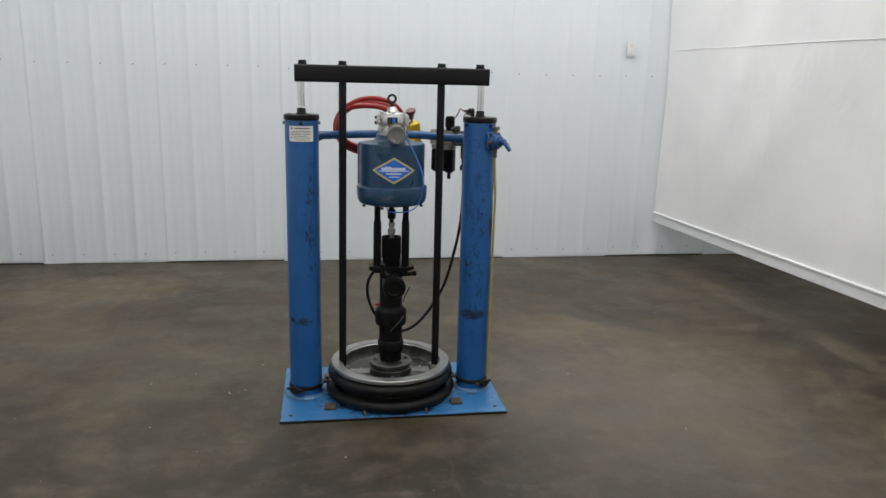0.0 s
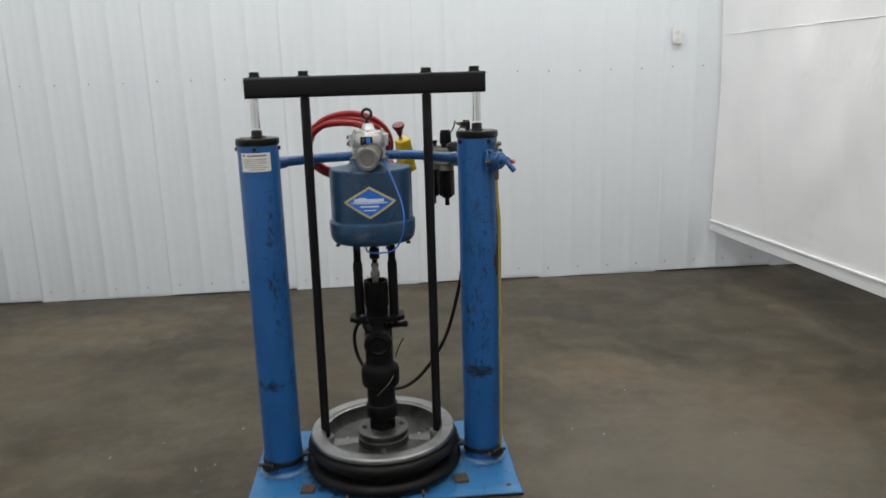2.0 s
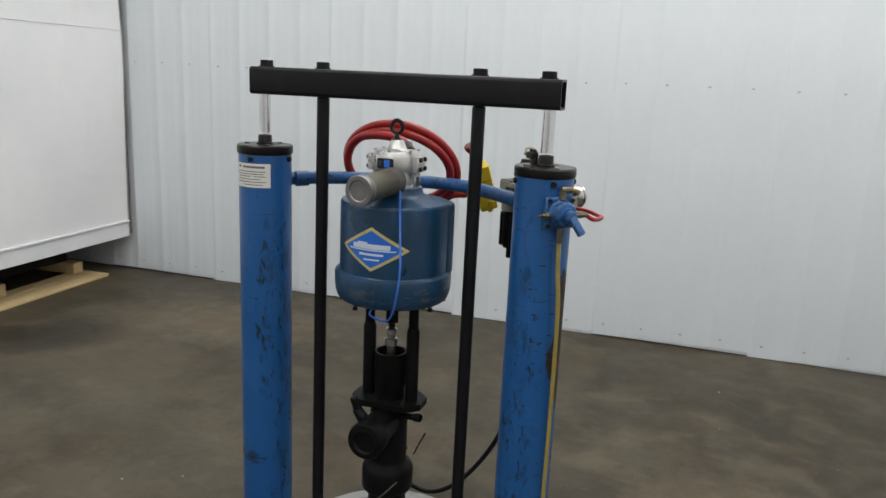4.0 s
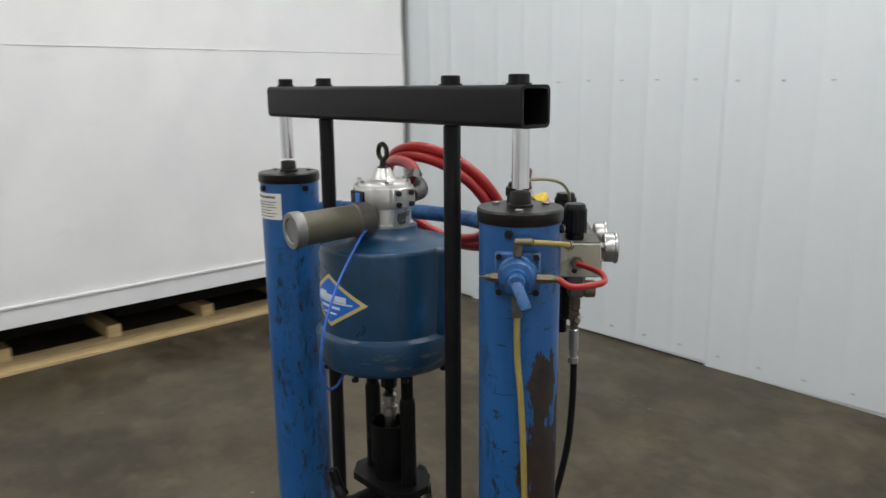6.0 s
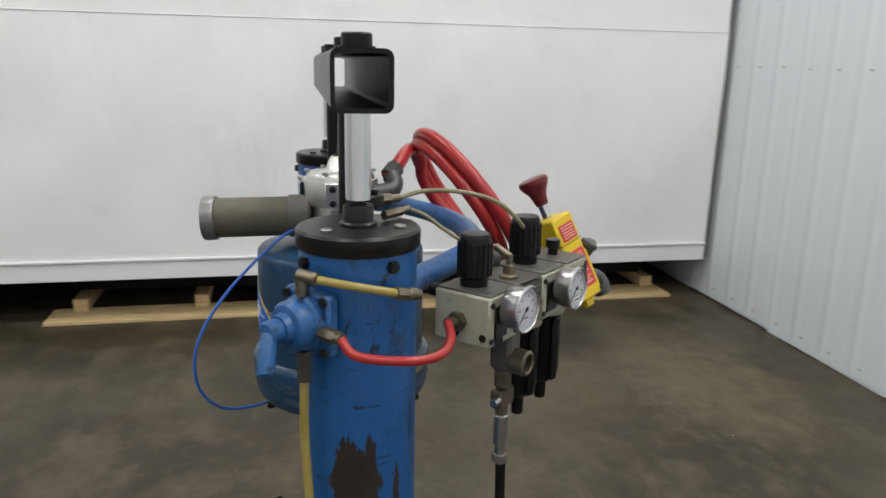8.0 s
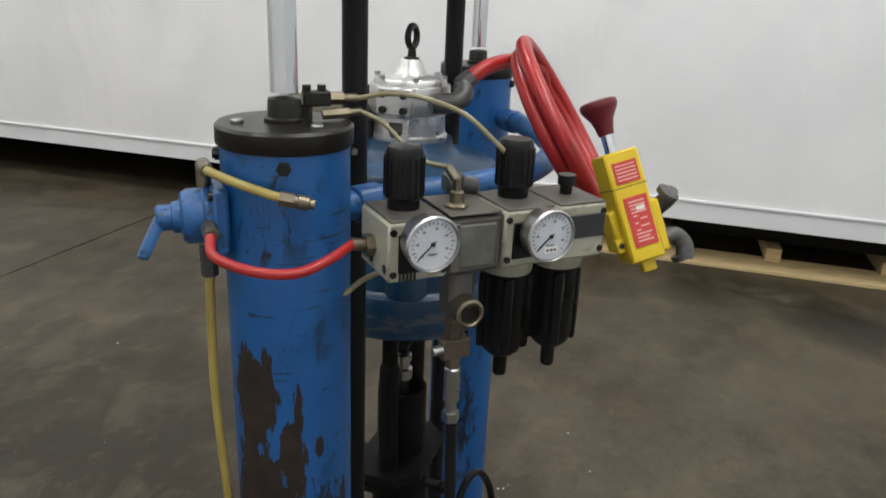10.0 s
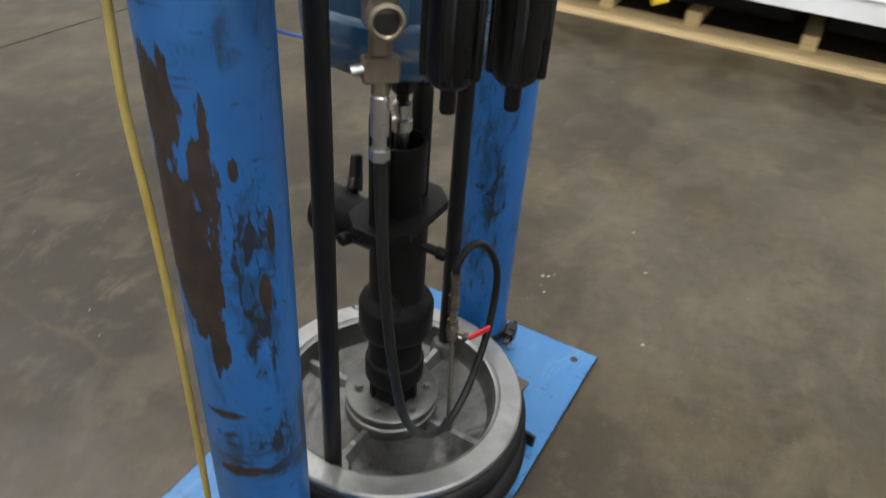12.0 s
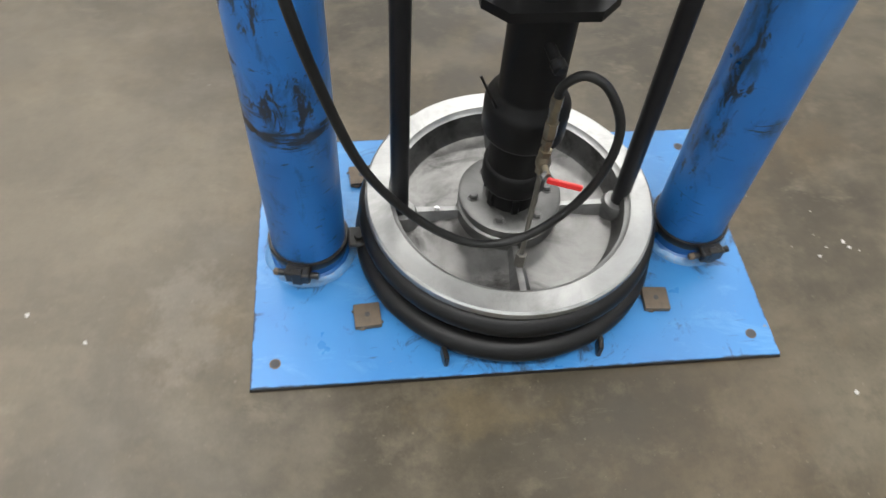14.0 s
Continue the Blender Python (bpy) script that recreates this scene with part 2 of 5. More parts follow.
def cast_alloy(name, a, b, rough, smear=(0.10, 0.10, 0.10), cover=0.5, relief=0.3):
    k = Nodes(name)
    x, y, z = k.xyz()
    angle = k.math("ARCTAN2", y, x)
    broad = k.noise(9, 6, 0.68, warp=0.6)
    streak = k.noise(30, 5, 0.6)
    col = k.mix(k.ramp(broad, 0.32, 0.68), a, b)
    grease = k.ramp(k.noise(5.5, 6, 0.7, k.scaled((1, 1, 1), (4, 2, 1)), warp=0.8), 0.53, 0.70, 0.0, cover)
    col = k.mix(grease, col, smear)
    k.bump(k.math("ADD", k.math("MULTIPLY", streak, 0.35), broad), relief, 0.0018)
    return k.done(col, k.math("ADD", k.ramp(broad, 0.3, 0.7, rough - 0.07, rough + 0.1), k.math("MULTIPLY", grease, 0.12)), 0.85)


def plate_paint():
    k = Nodes("scuffed_plate_enamel")
    x, y, z = k.xyz()
    base = k.mix(k.ramp(k.noise(4, 5, 0.6), 0.3, 0.7), (0.024, 0.130, 0.32), (0.038, 0.170, 0.38))
    faded = k.ramp(k.noise(1.0, 6, 0.7, k.scaled((3, 9, 1), (5, 2, 0)), warp=1.0), 0.54, 0.72, 0.0, 0.5)
    base = k.mix(faded, base, (0.11, 0.28, 0.47))
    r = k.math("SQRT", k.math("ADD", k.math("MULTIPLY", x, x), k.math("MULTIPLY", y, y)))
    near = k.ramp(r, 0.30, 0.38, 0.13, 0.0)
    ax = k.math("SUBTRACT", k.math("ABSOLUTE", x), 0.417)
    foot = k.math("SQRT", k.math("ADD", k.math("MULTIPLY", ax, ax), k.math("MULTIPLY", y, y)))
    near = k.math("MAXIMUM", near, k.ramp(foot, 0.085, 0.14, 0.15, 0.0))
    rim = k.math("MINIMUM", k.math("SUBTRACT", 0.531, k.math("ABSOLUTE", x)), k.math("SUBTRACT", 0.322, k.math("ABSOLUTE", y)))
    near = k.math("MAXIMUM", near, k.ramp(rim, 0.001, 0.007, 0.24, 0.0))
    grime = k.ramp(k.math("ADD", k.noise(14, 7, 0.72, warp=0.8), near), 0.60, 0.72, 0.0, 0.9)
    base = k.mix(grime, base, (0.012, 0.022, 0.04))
    scratch = k.math("MULTIPLY", k.ramp(k.noise(1.0, 3, 0.6, k.scaled((8, 120, 1), (1, 3, 0))), 0.66, 0.69), k.ramp(k.noise(6, 3), 0.5, 0.6))
    base = k.mix(scratch, base, (0.02, 0.03, 0.05))
    bare = k.ramp(k.noise(38, 5, 0.7), 0.70, 0.74)
    base = k.mix(bare, base, (0.16, 0.15, 0.14))
    k.bump(k.math("SUBTRACT", k.noise(18, 4), k.math("MULTIPLY", scratch, 0.6)), 0.2, 0.0015)
    return k.done(base, k.math("ADD", k.ramp(k.noise(7, 4), 0.3, 0.7, 0.26, 0.40), k.math("MULTIPLY", grime, 0.2)), 0.0)


def motor_paint():
    k = Nodes("dull_blue_casting_paint")
    x, y, z = k.xyz()
    base = k.mix(k.ramp(k.noise(9, 6, 0.65), 0.3, 0.7), (0.005, 0.032, 0.072), (0.009, 0.052, 0.118))
    worn = k.ramp(k.noise(1.0, 6, 0.7, k.scaled((16, 16, 7))), 0.55, 0.72, 0.0, 0.6)
    base = k.mix(worn, base, (0.016, 0.027, 0.037))
    run = k.ramp(k.noise(1.0, 5, 0.68, k.scaled((38, 38, 2.4), (1, 5, 9))), 0.54, 0.68, 0.0, 0.55)
    base = k.mix(run, base, (0.006, 0.020, 0.038))
    bright = k.ramp(k.noise(1.0, 5, 0.6, k.scaled((12, 12, 5), (3, 7, 2))), 0.58, 0.72, 0.0, 0.6)
    base = k.mix(bright, base, (0.019, 0.100, 0.245))
    dz = k.math("DIVIDE", k.math("SUBTRACT", z, 1.0), 0.035)
    low = k.ramp(k.math("MULTIPLY", dz, dz), 0.3, 1.4, 0.16, 0.0)
    dust = k.ramp(k.math("ADD", k.noise(1.0, 6, 0.7, k.scaled((13, 13, 40), (6, 6, 1))), low), 0.67, 0.80, 0.0, 0.55)
    base = k.mix(dust, base, (0.17, 0.155, 0.12))
    k.bump(k.math("ADD", k.noise(24, 4), k.math("MULTIPLY", dust, 0.3)), 0.25, 0.0015)
    return k.done(base, k.math("ADD", k.ramp(k.noise(10, 4), 0.3, 0.7, 0.25, 0.42), k.math("MULTIPLY", dust, 0.3)), 0.0)


CONCRETE = concrete()
VINYL = vinyl()
SHEET = painted_sheet()
WOOD = wood()
RAIL_WHITE = plain("white_rail_paint", (0.80, 0.81, 0.82), (0.72, 0.73, 0.74), 0.45, big=4)
HALL_GREY = plain("grey_hall_wall", (0.30, 0.31, 0.32), (0.36, 0.36, 0.37), 0.8, big=1.2)
HALL_ROOF = plain("white_roof_liner", (0.70, 0.71, 0.72), (0.64, 0.65, 0.66), 0.7, big=1.2)
# shade put into the colour: behind the left curtain and under the wall sheets
DARK_BACKING = plain("dark_store_wall", (0.035, 0.033, 0.03), (0.05, 0.047, 0.043), 0.9, big=1.2)
COLUMN_BARE = worn_blue("blue_enamel_bare_patches",
                        [(-10, 1.03, 25, 0.085), (-2, 0.90, 41, 0.105), (3, 0.80, 26, 0.10), (21, 0.705, 11, 0.065), (26, 0.95, 15, 0.06), (35, 1.035, 5, 0.040), (54, 0.972, 4, 0.018),
                         (72, 0.775, 6, 0.035), (84, 0.87, 4, 0.030), (20, 0.432, 30, 0.012), (12, 0.56, 22, 0.008)],
                        [(66, 0.80, 30, 0.20, 0.675), (84, 1.04, 14, 0.08, 0.745), (95, 0.424, 75, 0.024, 0.635), (100, 0.50, 62, 0.07, 0.70), (30, 0.47, 60, 0.06, 0.69), (0, 1.26, 60, 0.09, 0.765), (60, 1.14, 20, 0.08, 0.765),
                         (-105, 0.414, 75, 0.03, 0.665), (-110, 0.6, 60, 0.3, 0.77), (-100, 0.95, 50, 0.3, 0.79)])
COLUMN_BLUE = worn_blue("blue_enamel_chipped", [(-139, 0.411, 9, 0.014)],
                        [(28, 0.50, 28, 0.24, 0.705), (60, 0.95, 40, 0.18, 0.72), (95, 0.41, 40, 0.03, 0.71), (-90, 0.40, 60, 0.025, 0.70), (-60, 0.9, 30, 0.4, 0.75), (0, 0.7, 70, 0.9, 0.755)])
PLATE_BLUE = plate_paint()
MOTOR_BLUE = motor_paint()
VALVE_BLUE = plain("blue_valve_paint", (0.012, 0.078, 0.23), (0.020, 0.105, 0.29), 0.38, big=30, dirt=(0.010, 0.020, 0.04), dirt_at=0.52)
BLACK_PAINT = plain("satin_black_paint", (0.006, 0.006, 0.007), (0.011, 0.011, 0.012), 0.34, big=9, bump=0.1, Specular_IOR_Level=0.20)
BLACK_PUMP = plain("matt_black_cast_paint", (0.004, 0.004, 0.004), (0.008, 0.008, 0.008), 0.42, big=12, bump=0.3, dirt=(0.018, 0.017, 0.015), dirt_at=0.66, Specular_IOR_Level=0.11)
BLACK_CAP = plain("worn_black_steel", (0.006, 0.0057, 0.0053), (0.014, 0.0125, 0.011), 0.33, big=18, dirt=(0.06, 0.045, 0.028), dirt_at=0.68, Specular_IOR_Level=0.32)
BLACK_PLASTIC = plain("black_plastic", (0.004, 0.004, 0.0045), (0.007, 0.007, 0.007), 0.30, big=20, Specular_IOR_Level=0.22)
RUBBER = plain("black_rubber", (0.004, 0.004, 0.004), (0.008, 0.008, 0.008), 0.42, big=14, bump=0.15, Specular_IOR_Level=0.19)
HOSE_BLACK = plain("black_rubber_hose", (0.006, 0.006, 0.006), (0.010, 0.010, 0.0095), 0.45, big=20, Specular_IOR_Level=0.25)
HOSE_RED = plain("red_rubber_hose", (0.29, 0.011, 0.012), (0.38, 0.020, 0.018), 0.34, big=16, dirt=(0.19, 0.016, 0.013), dirt_at=0.66)
RED_PAINT = plain("red_plastic", (0.42, 0.010, 0.012), (0.50, 0.018, 0.018), 0.38, big=20)
DARK_RED = plain("dark_red_knob_plastic", (0.085, 0.006, 0.010), (0.15, 0.010, 0.014), 0.32, big=20)
YELLOW_PAINT = plain("yellow_paint", (0.60, 0.42, 0.010), (0.66, 0.48, 0.016), 0.42, big=10, dirt=(0.32, 0.22, 0.03), dirt_at=0.70)
YELLOW_TUBE = plain("yellow_nylon_tube", (0.27, 0.215, 0.050), (0.35, 0.285, 0.085), 0.35, big=30, Subsurface_Weight=0.1)
CLEAR_TUBE = plain("aged_clear_tube", (0.20, 0.175, 0.095), (0.28, 0.25, 0.15), 0.35, big=30)
WIRE_BLUE = plain("blue_wire", (0.02, 0.11, 0.48), (0.03, 0.14, 0.55), 0.4, big=30)
CREAM = plain("cream_regulator_paint", (0.27, 0.265, 0.20), (0.35, 0.345, 0.268), 0.42, big=16, dirt=(0.16, 0.15, 0.11), dirt_at=0.58)
GREY_CAST = plain("dusty_grey_zinc", (0.075, 0.070, 0.060), (0.135, 0.127, 0.110), 0.5, 0.4, big=22, dirt=(0.06, 0.05, 0.04))
MALLEABLE = plain("grey_malleable_iron", (0.055, 0.055, 0.054), (0.115, 0.113, 0.11), 0.48, 0.5, big=25)
CHROME = plain("chromed_steel", (0.72, 0.73, 0.74), (0.66, 0.67, 0.68), 0.14, 1.0, big=20, bump=0.03)
STEEL = plain("bright_steel", (0.50, 0.50, 0.50), (0.40, 0.40, 0.39), 0.30, 1.0, big=30)
BRASS = plain("tarnished_brass", (0.24, 0.205, 0.145), (0.12, 0.103, 0.074), 0.38, 0.85, big=40)
RUSTY = plain("rusty_steel", (0.055, 0.040, 0.027), (0.125, 0.095, 0.065), 0.65, 0.2, big=40, dirt=(0.22, 0.19, 0.15), dirt_at=0.64)
SMEARED = plain("smeared_plastic_cover", (0.15, 0.147, 0.125), (0.05, 0.048, 0.040), 0.24, big=34)
RIB_ALLOY = cast_alloy("rubbed_cast_aluminium", (0.13, 0.13, 0.127), (0.24, 0.24, 0.235), 0.36, (0.06, 0.06, 0.057), 0.6)
CAP_STEEL = plain("dull_cap_steel", (0.26, 0.26, 0.255), (0.18, 0.18, 0.175), 0.42, 0.7, big=30)
WELD = plain("painted_weld_bead", (0.030, 0.140, 0.32), (0.10, 0.20, 0.33), 0.38, big=45, dirt=(0.19, 0.18, 0.165), dirt_at=0.56)
FOLLOWER_RIM = cast_alloy("machined_cast_aluminium", (0.26, 0.26, 0.252), (0.36, 0.36, 0.35), 0.40, (0.12, 0.12, 0.116), 0.5)
FOLLOWER_DISH = cast_alloy("greasy_cast_aluminium", (0.055, 0.054, 0.051), (0.165, 0.163, 0.158), 0.34, (0.020, 0.019, 0.018), 0.92)
HUB_ALLOY = cast_alloy("dull_cast_aluminium", (0.065, 0.065, 0.063), (0.135, 0.135, 0.13), 0.40, (0.035, 0.035, 0.033), 0.8)
HEAD_ALLOY = cast_alloy("polished_aluminium", (0.50, 0.50, 0.49), (0.66, 0.66, 0.64), 0.28, (0.30, 0.295, 0.275), 0.35, 0.03)
MUFFLER_MESH = plain("olive_wire_mesh", (0.085, 0.080, 0.055), (0.13, 0.12, 0.085), 0.6, 0.3, big=30, fine=400, bump=0.5)
# near black for the added blocks that stand in for shade behind the curtain
SHADE_BLACK = plain("black_tarpaulin", (0.006, 0.006, 0.006), (0.010, 0.010, 0.010), 0.7, big=8, bump=0.3, Specular_IOR_Level=0.2)
PAPER = plain("white_paper_label", (0.66, 0.65, 0.60), (0.74, 0.73, 0.68), 0.6, big=18)
INK = plain("grey_ink", (0.12, 0.12, 0.13), (0.16, 0.16, 0.17), 0.6)
DIAL_INK = plain("black_ink", (0.015, 0.015, 0.018), (0.03, 0.03, 0.03), 0.6)
DIAL = plain("white_dial", (0.50, 0.52, 0.56), (0.45, 0.47, 0.51), 0.5)
DECAL_BLUE = plain("blue_decal", (0.015, 0.12, 0.52), (0.02, 0.15, 0.58), 0.35, big=20)
DECAL_GOLD = plain("gold_decal_border", (0.50, 0.40, 0.13), (0.58, 0.47, 0.18), 0.45, big=20)
DECAL_WHITE = plain("pale_decal_ink", (0.52, 0.60, 0.70), (0.60, 0.67, 0.76), 0.5, big=20)
LABEL_RED = plain("red_label", (0.48, 0.035, 0.030), (0.56, 0.055, 0.045), 0.45, big=20)
LABEL_PINK = plain("pale_label_ink", (0.66, 0.36, 0.33), (0.72, 0.42, 0.38), 0.5)
SCREW_GREY = plain("zinc_screw", (0.40, 0.40, 0.40), (0.33, 0.33, 0.33), 0.45, 0.6)
FLECK = plain("white_plaster_fleck", (0.26, 0.25, 0.23), (0.36, 0.35, 0.33), 0.8)
lamp_face = Nodes("lamp_diffuser")
LAMP_FACE = lamp_face.done((0.9, 0.9, 0.9), 0.5, 0.0, Emission_Color=(1.0, 0.98, 0.95), Emission_Strength=3.0)
pane = Nodes("clear_gauge_glass")
GLASS = pane.done((0.98, 0.98, 0.98), 0.03, 0.0, Transmission_Weight=1.0, IOR=1.03)


# ---- mesh helpers ----
def part(name, bm, material, parent=None, label="", smooth=40, loc=None):
    me = bpy.data.meshes.new(name)
    bmesh.ops.recalc_face_normals(bm, faces=bm.faces)
    for f in bm.faces:
        f.smooth = smooth > 0
    if smooth:
        for e in bm.edges:
            if len(e.link_faces) == 2 and e.calc_face_angle(0) > radians(smooth):
                e.smooth = False
    bm.to_mesh(me)
    bm.free()
    me.materials.append(material)
    ob = new(name, me)
    if loc:
        ob.location = loc
    if parent:
        ob.parent = parent
    if label:
        tagged(ob, label)
    return ob


def again(ob, parent, m, label=""):
    """Another piece on the same mesh."""
    o = new(ob.name.split(".")[0], ob.data)
    o.parent = parent
    o.matrix_basis = m
    if label:
        tagged(o, label)
    return o


def empty(name, label, category, group="", kind="", at=(0, 0, 0)):
    ob = new(name)
    ob.location = at
    ob.empty_display_size = 0.1
    return tagged(ob, label, category, group, kind)


def aim(p, d):
    """A frame at p whose z axis runs along d."""
    return Matrix.Translation(p) @ Vector(d).to_track_quat("Z", "Y").to_matrix().to_4x4()


def lathe(bm, profile, m=None, n=40, close=False):
    m = m or Matrix()
    rings = []
    for r, z in profile:
        if r < 1e-6:
            rings.append([bm.verts.new(m @ Vector((0, 0, z)))])
        else:
            rings.append([bm.verts.new(m @ Vector((r * math.cos(2 * math.pi * i / n), r * math.sin(2 * math.pi * i / n), z))) for i in range(n)])
    pairs = list(zip(rings, rings[1:]))
    if close:
        pairs.append((rings[-1], rings[0]))
    for a, b in pairs:
        for i in range(n):
            j = (i + 1) % n
            if len(a) == 1 and len(b) == 1:
                continue
            if len(a) == 1:
                bm.faces.new((a[0], b[i], b[j]))
            elif len(b) == 1:
                bm.faces.new((a[i], a[j], b[0]))
            else:
                bm.faces.new((a[i], a[j], b[j], b[i]))
    return bm


def cyl(p0, p1, r0, r1=None, n=24, bevel=0.0, bm=None):
    bm = bm or bmesh.new()
    p0, p1 = Vector(p0), Vector(p1)
    h, r1 = (p1 - p0).length, r0 if r1 is None else r1
    b = min(bevel, h * 0.4, r0 * 0.5)
    prof = [(0, 0), (r0 - b, 0)] + ([(r0, b), (r1, h - b)] if b else [(r0, 0), (r1, h)][1:] if r0 == 0 else [(r1, h)]) + ([(r1 - b, h)] if b else []) + [(0, h)]
    return lathe(bm, prof, aim(p0, p1 - p0), n)


def box(size, m=None, bevel=0.0, bm=None, seg=1):
    out = bm or bmesh.new()
    one = bmesh.new()
    bmesh.ops.create_cube(one, size=1.0, matrix=Matrix.Diagonal((*size, 1)))
    if bevel:
        bmesh.ops.bevel(one, geom=one.edges[:], offset=bevel, segments=seg, affect="EDGES", profile=0.6)
    one.transform(m or Matrix())
    join(out, one)
    return out


def join(out, one):
    vs = [out.verts.new(v.co) for v in one.verts]
    one.verts.index_update()
    for f in one.faces:
        out.faces.new([vs[v.index] for v in f.verts])
    one.free()


def prism(pts, z0, z1, m=None, bm=None):
    bm = bm or bmesh.new()
    m = m or Matrix()
    lo = [bm.verts.new(m @ Vector((x, y, z0))) for x, y in pts]
    hi = [bm.verts.new(m @ Vector((x, y, z1))) for x, y in pts]
    bm.faces.new(lo)
    bm.faces.new(hi)
    for i in range(len(pts)):
        j = (i + 1) % len(pts)
        bm.faces.new((lo[i], lo[j], hi[j], hi[i]))
    return bm


def ngon(r, n, turn=0.0):
    return [(r * math.cos(2 * math.pi * i / n + turn), r * math.sin(2 * math.pi * i / n + turn)) for i in range(n)]


def spline(pts, step=6, closed=False):
    pts = [Vector(p) for p in pts]
    out = []
    for i in range(len(pts) - 1):
        p0 = pts[i - 1] if i else pts[0] * 2 - pts[1]
        p1, p2 = pts[i], pts[i + 1]
        p3 = pts[i + 2] if i + 2 < len(pts) else p2 * 2 - p1
        for k in range(step):
            t = k / step
            out.append(0.5 * (2 * p1 + (p2 - p0) * t + (2 * p0 - 5 * p1 + 4 * p2 - p3) * t * t + (3 * p1 - p0 - 3 * p2 + p3) * t ** 3))
    return out + [pts[-1]]


def tube(pts, r, n=12, step=6, bm=None, smooth=True):
    bm = bm or bmesh.new()
    line = spline(pts, step) if smooth else [Vector(p) for p in pts]
    rings, up = [], None
    for i, p in enumerate(line):
        d = (line[min(i + 1, len(line) - 1)] - line[max(i - 1, 0)]).normalized()
        if up is None:
            up = d.orthogonal().normalized()
        up = (up - d * up.dot(d)).normalized()
        side = d.cross(up)
        rings.append([bm.verts.new(p + r * (up * math.cos(2 * math.pi * k / n) + side * math.sin(2 * math.pi * k / n))) for k in range(n)])
    for a, b in zip(rings, rings[1:]):
        for k in range(n):
            bm.faces.new((a[k], a[(k + 1) % n], b[(k + 1) % n], b[k]))
    bm.faces.new(rings[0])
    bm.faces.new(rings[-1])
    return bm


def ring(R, r, m=None, n=48, k=12, bm=None):
    prof = [(R + r * math.cos(2 * math.pi * i / k), r * math.sin(2 * math.pi * i / k)) for i in range(k)]
    return lathe(bm or bmesh.new(), prof, m, n, close=True)


def hexbolt(r, h, m=None, bm=None):
    bm = prism(ngon(r, 6), 0, h * 0.75, m, bm)
    return prism(ngon(r * 0.78, 6), h * 0.74, h, m, bm)


def wrapped(radius, a0, a1, z0, z1, n=10, top=None, bottom=None, lift=0.0, bm=None):
    """A thin sheet laid round a cylinder; top and bottom give its outline over 0..1."""
    bm = bm or bmesh.new()
    rows = []
    for i in range(n + 1):
        s = i / n
        a = radians(a0 + (a1 - a0) * s)
        lo = z0 if bottom is None else bottom(s)
        hi = z1 if top is None else top(s)
        col = [Vector(((radius + d) * math.cos(a), (radius + d) * math.sin(a), z)) for d, z in ((lift, lo), (lift, hi), (lift - 0.0006, hi), (lift - 0.0006, lo))]
        rows.append([bm.verts.new(c) for c in col])
    for a, b in zip(rows, rows[1:]):
        for k in range(4):
            bm.faces.new((a[k], b[k], b[(k + 1) % 4], a[(k + 1) % 4]))
    return bm


# ---- the hall ----
X_LEFT, X_RIGHT, Y_BACK, Y_FRONT, Z_ROOF = -8.0, 7.5, 2.775, -7.0, 5.2

bm = bmesh.new()
cut = -2.83
for y0, y1, z in ((Y_FRONT - 0.2, cut - 0.006, 0.0), (cut - 0.006, cut + 0.006, -0.006), (cut + 0.006, Y_BACK + 0.6, 0.0)):
    for x0, x1 in ((X_LEFT - 0.2, X_RIGHT + 0.2),):
        box((x1 - x0, y1 - y0, 0.2), pose((x0 + x1) / 2, (y0 + y1) / 2, z - 0.1), bm=bm)
tagged(part("floor", bm, CONCRETE, smooth=0), "polished brown-grey concrete floor with stains and a saw joint", "floor", kind="structure")

tagged(part("ceiling", box((16, 10.6, 0.1), pose(-0.25, -2.1, Z_ROOF + 0.05)), HALL_ROOF, smooth=0), "white lined hall roof", "ceiling", kind="structure")
tagged(part("wall_front", box((15.9, 0.15, Z_ROOF), pose(-0.25, Y_FRONT - 0.1, Z_ROOF / 2)), HALL_ROOF, smooth=0), "plain pale hall wall", "wall", kind="structure")
tagged(part("wall_left", box((0.15, 10, Z_ROOF), pose(X_LEFT - 0.1, -2.1, Z_ROOF / 2)), DARK_BACKING, smooth=0), "unseen closing wall, painted dark to deepen the shade behind the curtain", "wall", kind="structure")
tagged(part("wall_right", box((0.15, 10, Z_ROOF), pose(X_RIGHT + 0.1, -2.1, Z_ROOF / 2)), HALL_GREY, smooth=0), "plain grey hall wall", "wall", kind="structure")

# dark backing, so the gaps below the sheets read as shade
wall = tagged(part("wall_back", box((15.4, 0.12, Z_ROOF), pose(-0.25, Y_BACK + 0.075, Z_ROOF / 2)), DARK_BACKING, smooth=0),
              "wall clad with white ribbed steel sheets", "wall", kind="structure")
PITCH, RIB = 0.957, 0.239


